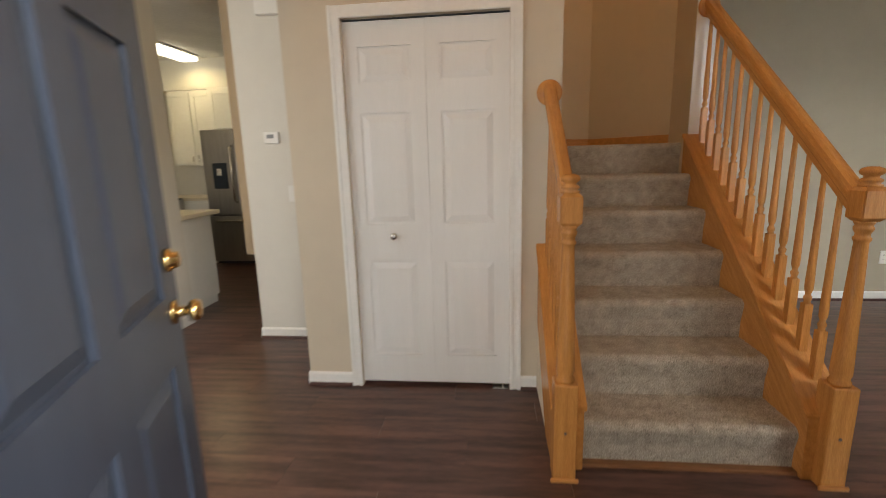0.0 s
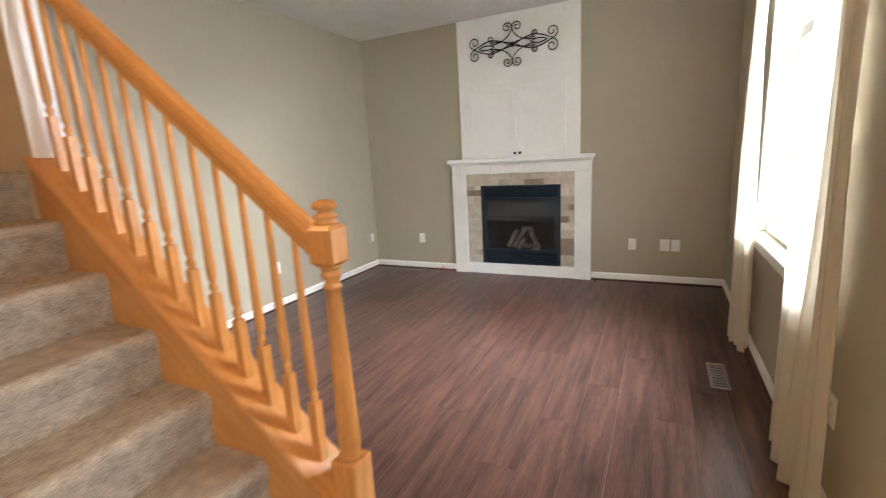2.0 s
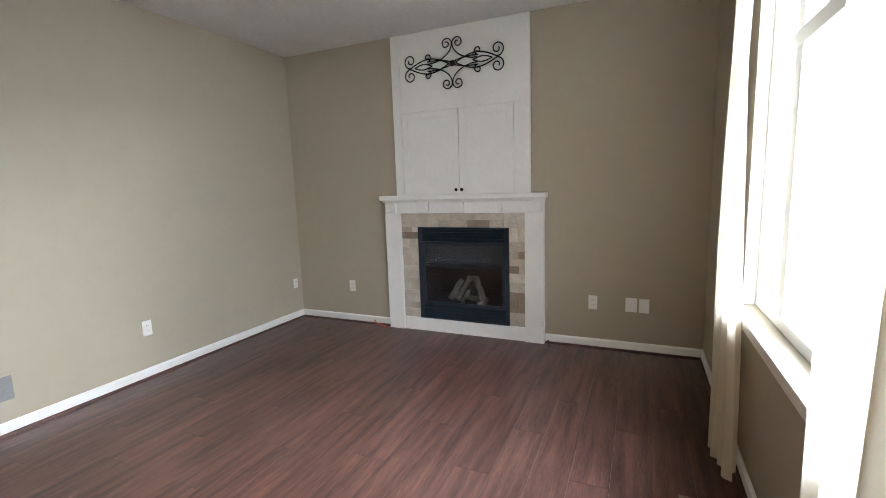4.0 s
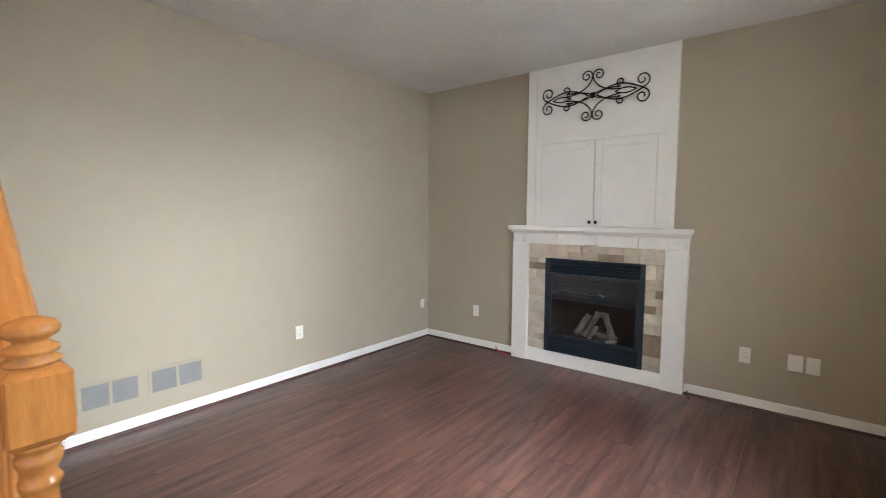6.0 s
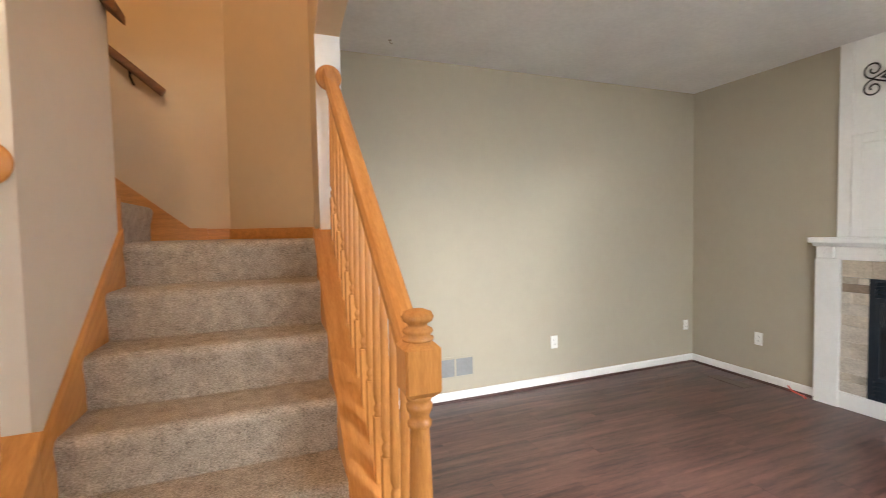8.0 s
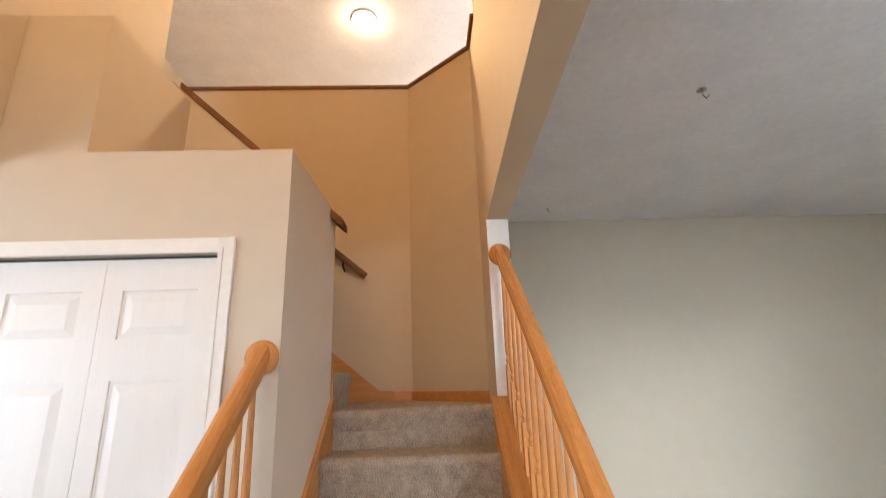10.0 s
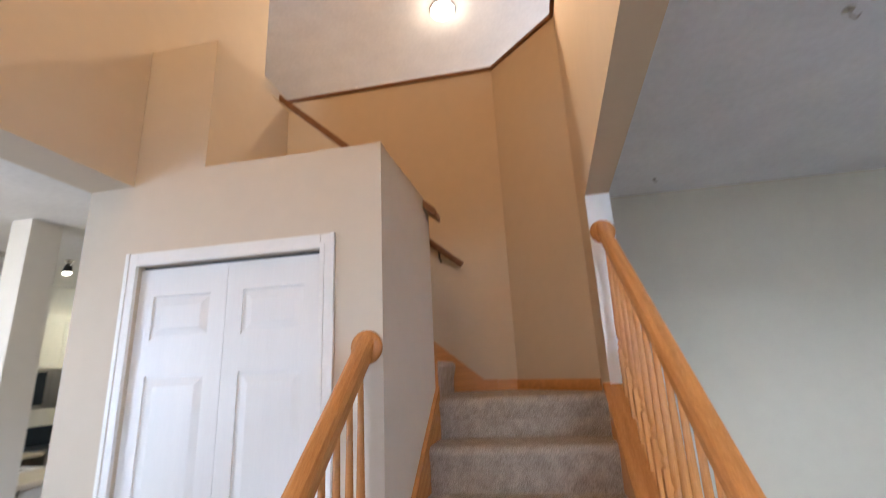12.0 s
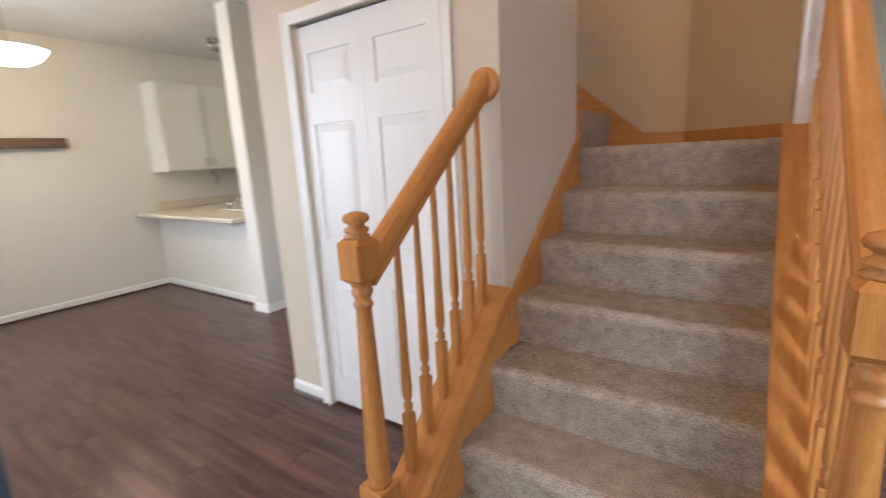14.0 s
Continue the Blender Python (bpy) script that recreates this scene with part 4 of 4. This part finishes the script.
# ---- ceiling things ----
def ceiling_dome(name, x, y, z, r, label, mat=None):
    ob = thing(name, (x, y, z), label, "ceiling light")
    part("base", lathe([(r, z - 0.025), (r * 1.02, z - 0.012), (r, z)], x, y, 32), CHROME, ob, "", True)
    part("diffuser", lathe([(0.01, z - 0.10), (r * 0.45, z - 0.092), (r * 0.75, z - 0.072), (r * 0.92, z - 0.045), (r * 0.93, z - 0.025)], x, y, 32), mat or BULB, ob, "", True)
ceiling_dome("loft_light", 0.54, 5.38, TOP, 0.15, "round lit ceiling light in the loft")
for x, y, s in ((2.44, 2.73, 0.03), (2.13, 4.21, 0.018)):
    ob = thing("ceiling_hook", (x, y, CEIL), "small hook screwed into the ceiling", "hook", "ceiling hooks")
    part("plate", lathe([(s * 0.7, CEIL - 0.006), (s * 0.7, CEIL)], x, y, 12), CHROME, ob)
    part("hook", sweep([(x, y, CEIL - 0.006), (x, y, CEIL - s), (x + s * 0.5, y, CEIL - s * 1.5), (x + s, y, CEIL - s)], 0.004), CHROME, ob)
bump_ob = thing("ledge_knob", (-0.07, 4.26, 3.857), "small white knob resting on the oak cap", "knob")
part("body", lathe([(0.014, 3.857), (0.02, 3.87), (0.012, 3.89), (0.003, 3.893)], -0.07, 4.26, 12), PLATE, bump_ob, "", True)

# Pendant is added out of view to carry the warm foyer lamp
fx = thing("unseen_pendant", (0.3, 1.3, TOP), "unseen brass pendant with lit glass globe, added for warm foyer light", "ceiling light")
part("canopy", lathe([(0.02, TOP - 0.03), (0.06, TOP - 0.001)], 0.3, 1.3, 20), BRASS, fx)
part("stem", lathe([(0.006, 4.45), (0.006, TOP - 0.03)], 0.3, 1.3, 8), BRASS, fx)
part("globe", lathe([(0.02, 4.30), (0.08, 4.33), (0.10, 4.38), (0.08, 4.44), (0.02, 4.46)], 0.3, 1.3, 20), BULB, fx, "", True)

# ---- dining room and kitchen ----
structure("column", box(-2.465, -2.285, 3.575, 3.80, 0, CEIL - 0.002), PALE, "beige square column at the kitchen")
bm = box(-2.479, -2.271, 3.561, 3.575, 0, BB, 0.003)
box(-2.285, -2.271, 3.575, 3.80, 0, BB, 0.003, bm)
structure("baseboard_column", bm, TRIM, "white painted baseboard")
structure("wall_half", box(XW, -2.465, 3.68, 3.80, 0, 0.87), PALE, "pale half wall below the counter")
base_x("baseboard_half", XW + 0.014, -2.479, 3.68, -1)
ctr = thing("countertop", (-3.4, 4.0, 0.87), "cream laminate countertop with backsplash", "countertop")
part("top", box(XW + 0.002, -2.467, 3.45, 4.42, 0.872, 0.912, 0.008), COUNTER, ctr)
part("top_end", box(-2.465, -2.33, 3.802, 4.42, 0.872, 0.912, 0.008), COUNTER, ctr)
part("top_side", box(XW + 0.002, -3.82, 4.422, 5.2, 0.872, 0.912, 0.008), COUNTER, ctr)
part("backsplash", box(XW + 0.001, XW + 0.022, 3.70, 5.2, 0.913, 1.01, 0.004), COUNTER, ctr)
isl = thing("base_cabinet", (-3.3, 4.2, 0), "white base cabinet under the peninsula counter", "cabinet")
part("body", box(-3.8, -2.40, 3.905, 4.36, 0.09, 0.871), CABINET, isl)
part("toe_kick", box(-3.8, -2.44, 3.95, 4.38, 0, 0.09), CABINET, isl)
snk = thing("sink", (-3.15, 4.15, 0.912), "white drop-in kitchen sink", "sink")
bm = box(-3.5, -2.8, 3.93, 3.97, 0.912, 0.924, 0.004)
box(-3.5, -2.8, 4.36, 4.40, 0.912, 0.924, 0.004, bm)
box(-3.5, -3.46, 3.97, 4.36, 0.912, 0.924, 0.004, bm)
box(-2.84, -2.8, 3.97, 4.36, 0.912, 0.924, 0.004, bm)
part("rim", bm, PLATE, snk)
part("bowl", box(-3.46, -2.84, 3.97, 4.36, 0.9125, 0.914), VENTGREY, snk)
fct = thing("faucet", (-3.15, 3.93, 0.912), "brushed nickel kitchen faucet with sprayer", "faucet")
part("spout", sweep([(-3.15, 3.95, 0.924), (-3.15, 3.95, 1.03), (-3.14, 3.97, 1.08), (-3.12, 4.03, 1.11), (-3.10, 4.10, 1.09), (-3.10, 4.12, 1.06)], 0.014, 10), CHROME, fct, "", True)
part("handle", sweep([(-3.15, 3.95, 1.05), (-3.11, 3.92, 1.13)], 0.008), CHROME, fct)
part("sprayer", lathe([(0.016, 0.924), (0.013, 0.95), (0.017, 0.99), (0.012, 1.01)], -3.33, 3.95, 12), CHROME, fct, "", True)


def cabinet(name, x0, x1, y0, y1, z0, z1, face, n, label, knobs=True):
    """A cabinet with n doors on its face: '+x' or '-y'."""
    ob = thing(name, ((x0 + x1) / 2, (y0 + y1) / 2, z0), label, "cabinet", "kitchen cabinets")
    part("body", box(x0, x1, y0, y1, z0, z1, 0.002), CABINET, ob)
    for i in range(n):
        if face == "+x":
            a, b = y0 + (y1 - y0) * i / n + 0.012, y0 + (y1 - y0) * (i + 1) / n - 0.012
            mk = lambda p, q, r, s, d0, d1: box(x1 + d0, x1 + d1, p, q, r, s, 0.002)
        else:
            a, b = x0 + (x1 - x0) * i / n + 0.012, x0 + (x1 - x0) * (i + 1) / n - 0.012
            mk = lambda p, q, r, s, d0, d1: box(p, q, y0 - d1, y0 - d0, r, s, 0.002)
        d = part("door", mk(a, b, z0 + 0.012, z1 - 0.03, 0.0005, 0.014), CABINET, ob)
        w = 0.055
        fr = mk(a, a + w, z0 + 0.012, z1 - 0.03, 0.014, 0.021)
        join(fr, mk(b - w, b, z0 + 0.012, z1 - 0.03, 0.014, 0.021))
        join(fr, mk(a + w, b - w, z0 + 0.012, z0 + 0.012 + w, 0.014, 0.021))
        join(fr, mk(a + w, b - w, z1 - 0.03 - w, z1 - 0.03, 0.014, 0.021))
        part("door_frame", fr, CABINET, d)
        kx = (b - 0.03) if i % 2 == 0 else (a + 0.03)
        part("handle", mk(kx - 0.006, kx + 0.006, z0 + 0.05, z0 + 0.14, 0.021, 0.04), CHROME, d)
    return ob


cabinet("wall_cabinet", XW + 0.001, XW + 0.32, 3.72, 4.75, 1.36, 2.36, "+x", 2, "white painted wall cabinet over the counter")
cabinet("wall_cabinet", XW + 0.001, XW + 0.32, 4.755, 5.5, 1.75, 2.36, "+x", 2, "white wall cabinet above the microwave")
cabinet("wall_cabinet", XW + 0.34, -3.44, YK - 0.33, YK - 0.001, 1.34, 2.34, "-y", 2, "white wall cabinet on the kitchen wall")
cabinet("wall_cabinet", -3.435, -2.5, YK - 0.45, YK - 0.001, 1.80, 2.34, "-y", 2, "white wall cabinet above the refrigerator")
cabinet("wall_cabinet", -2.495, -1.5, YK - 0.33, YK - 0.001, 1.34, 2.34, "-y", 2, "white wall cabinet beside the refrigerator")
structure("wall_soffit", box(XW + 0.001, -1.492, YK - 0.34, YK - 0.001, 2.342, CEIL - 0.002), PALE, "pale soffit above the cabinets")
cabinet("base_cabinet", XW + 0.001, -3.44, YK - 0.60, YK - 0.002, 0.0, 0.87, "-y", 2, "white base cabinet on the kitchen wall")
part("top", box(XW + 0.001, -3.43, YK - 0.63, YK - 0.002, 0.872, 0.912, 0.006), COUNTER, tagged(new("countertop"), "cream laminate countertop on the kitchen wall", "countertop"))
mw = thing("microwave", (XW + 0.2, 5.1, 1.33), "black and steel over-range microwave", "microwave")
part("body", box(XW + 0.001, XW + 0.38, 4.76, 5.5, 1.33, 1.748, 0.006), STEEL, mw)
part("door_glass", box(XW + 0.38, XW + 0.39, 4.80, 5.28, 1.37, 1.71, 0.002), BLACK, mw)
stv = thing("range", (XW + 0.3, 5.1, 0), "stainless kitchen range with black cooktop", "range")
part("body", box(XW + 0.001, XW + 0.64, 5.205, 5.96, 0, 0.90, 0.006), STEEL, stv)
part("cooktop", box(XW + 0.03, XW + 0.63, 5.22, 5.95, 0.901, 0.915, 0.003), BLACK, stv)
part("back_panel", box(XW + 0.001, XW + 0.07, 5.22, 5.95, 0.916, 1.12, 0.006), BLACK, stv)
fg = thing("refrigerator", (-2.95, 6.0, 0), "stainless french-door refrigerator with water dispenser", "refrigerator")
F0, F1, FY = -3.425, -2.51, 5.90
part("body", box(F0 + 0.005, F1 - 0.005, FY + 0.05, YK - 0.01, 0.02, 1.775, 0.006), BLACK, fg)
fl = part("left_door", box(F0, (F0 + F1) / 2 - 0.003, FY, FY + 0.05, 0.68, 1.78, 0.01), STEEL, fg)
frr = part("right_door", box((F0 + F1) / 2 + 0.003, F1, FY, FY + 0.05, 0.68, 1.78, 0.01), STEEL, fg)
dr = part("freezer_drawer", box(F0, F1, FY, FY + 0.05, 0.06, 0.672, 0.01), STEEL, fg)
mid = (F0 + F1) / 2
part("handle", sweep([(mid - 0.05, FY, 0.85), (mid - 0.05, FY - 0.05, 0.87), (mid - 0.05, FY - 0.05, 1.55), (mid - 0.05, FY, 1.57)], 0.013, 10), CHROME, fl, "", True)
part("handle", sweep([(mid + 0.05, FY, 0.85), (mid + 0.05, FY - 0.05, 0.87), (mid + 0.05, FY - 0.05, 1.55), (mid + 0.05, FY, 1.57)], 0.013, 10), CHROME, frr, "", True)
part("handle", sweep([(F0 + 0.1, FY, 0.61), (F0 + 0.12, FY - 0.05, 0.61), (F1 - 0.12, FY - 0.05, 0.61), (F1 - 0.1, FY, 0.61)], 0.013, 10), CHROME, dr, "", True)
dsp = part("dispenser", box(F0 + 0.12, F0 + 0.32, FY - 0.004, FY, 1.03, 1.36, 0.002), BLACK, fl)
part("spigot", box(F0 + 0.19, F0 + 0.25, FY - 0.03, FY - 0.004, 1.20, 1.29, 0.004), CHROME, dsp)
tb = thing("kitchen_light", (-3.60, 5.80, CEIL), "rectangular fluorescent kitchen ceiling light", "ceiling light")
part("tray", box(-3.73, -3.47, 5.42, 6.18, CEIL - 0.03, CEIL - 0.001, 0.006), PLATE, tb)
part("diffuser", box(-3.715, -3.485, 5.435, 6.165, CEIL - 0.08, CEIL - 0.03, 0.015), TUBE, tb)
sp = thing("spot_fixture", (-3.48, 4.15, CEIL), "nickel ceiling fixture with small spot heads", "ceiling light")
part("base", lathe([(0.10, CEIL - 0.02), (0.10, CEIL - 0.001)], -3.48, 4.15, 20), CHROME, sp)
for i in range(3):
    a = i * 2.1
    part("spot_head", lathe([(0.02, 0), (0.03, 0.03), (0.045, 0.09)], 0, 0, 14, Matrix.Translation((-3.48 + 0.07 * math.cos(a), 4.15 + 0.07 * math.sin(a), CEIL - 0.03)) @ pose(0, 0, 0, 180 - 35 * math.sin(a), 35 * math.cos(a), 0)), CHROME, sp, "", True)
sb = thing("spot_lamp", (-3.19, 4.61, CEIL), "single lit spot lamp on the kitchen ceiling", "ceiling light")
part("stem", lathe([(0.012, CEIL - 0.05), (0.04, CEIL - 0.001)], -3.19, 4.61, 12), CHROME, sb)
part("shade", lathe([(0.04, CEIL - 0.12), (0.03, CEIL - 0.05)], -3.19, 4.61, 14), IRON, sb)
part("bulb", lathe([(0.01, CEIL - 0.15), (0.035, CEIL - 0.14), (0.038, CEIL - 0.121)], -3.19, 4.61, 14), BULB, sb, "", True)
ch = thing("dining_light", (-3.0, 2.29, CEIL), "lit glass bowl dining light on a short stem", "ceiling light")
part("canopy", lathe([(0.02, CEIL - 0.03), (0.06, CEIL - 0.012), (0.065, CEIL - 0.001)], -3.0, 2.29, 20), CHROME, ch, "", True)
part("stem", lathe([(0.008, 2.28), (0.008, CEIL - 0.03)], -3.0, 2.29, 10), CHROME, ch)
part("bowl", lathe([(0.02, 2.17), (0.10, 2.18), (0.17, 2.215), (0.215, 2.27), (0.225, 2.285), (0.20, 2.28), (0.02, 2.20)], -3.0, 2.29, 32), BULB, ch, "", True)
shf = thing("wall_shelf", (XW + 0.06, 2.4, 1.68), "dark wooden ledge shelf on the dining wall", "shelf")
part("board", box(XW + 0.001, XW + 0.12, 1.75, 2.92, 1.66, 1.75, 0.006), SHELFWOOD, shf)

# ---- floor planks, last ----
floor_ob = bpy.data.objects["floor"]
rng = random.Random(11)
PW, PL = 0.178, 1.22
protos = {}
rest = bmesh.new()
def plank_mesh(w, d):
    key = (round(w, 3), round(d, 3))
    if key not in protos:
        bm = bmesh.new()
        e = 0.0003
        vs = [bm.verts.new(p) for p in ((0.0003, 0.0003, -0.006), (w - 0.0006, 0.0006, -0.006), (w - 0.0006, d - 0.0006, -0.006), (0.0006, d - 0.0006, -0.006), (e + 0.0006, e + 0.0006, 0), (w - e, e + 0.0006, 0), (w - e, d - e, 0), (e + 0.0006, d - e, 0))]
        for f in ((0, 1, 5, 4), (1, 2, 6, 5), (2, 3, 7, 6), (3, 0, 4, 7), (4, 5, 6, 7)):
            bm.faces.new([vs[i] for i in f])
        protos[key] = mesh_of("plank", bm, PLANK)
    return protos[key]
y = YS - 0.15
row = 0
while y < YK:
    d = min(PW, YK - y)
    x = XW
    off = (row * 0.437) % PL
    first = True
    while x < XE:
        L = PL - off if first and off > 0.15 else PL
        first = False
        L = min(L, XE - x)
        if y < YN or x < -1.5:
            p = new("plank", plank_mesh(L, d))
            p.parent = floor_ob
            p.location = (x, y, 0)
        x += L
    y += d
    row += 1
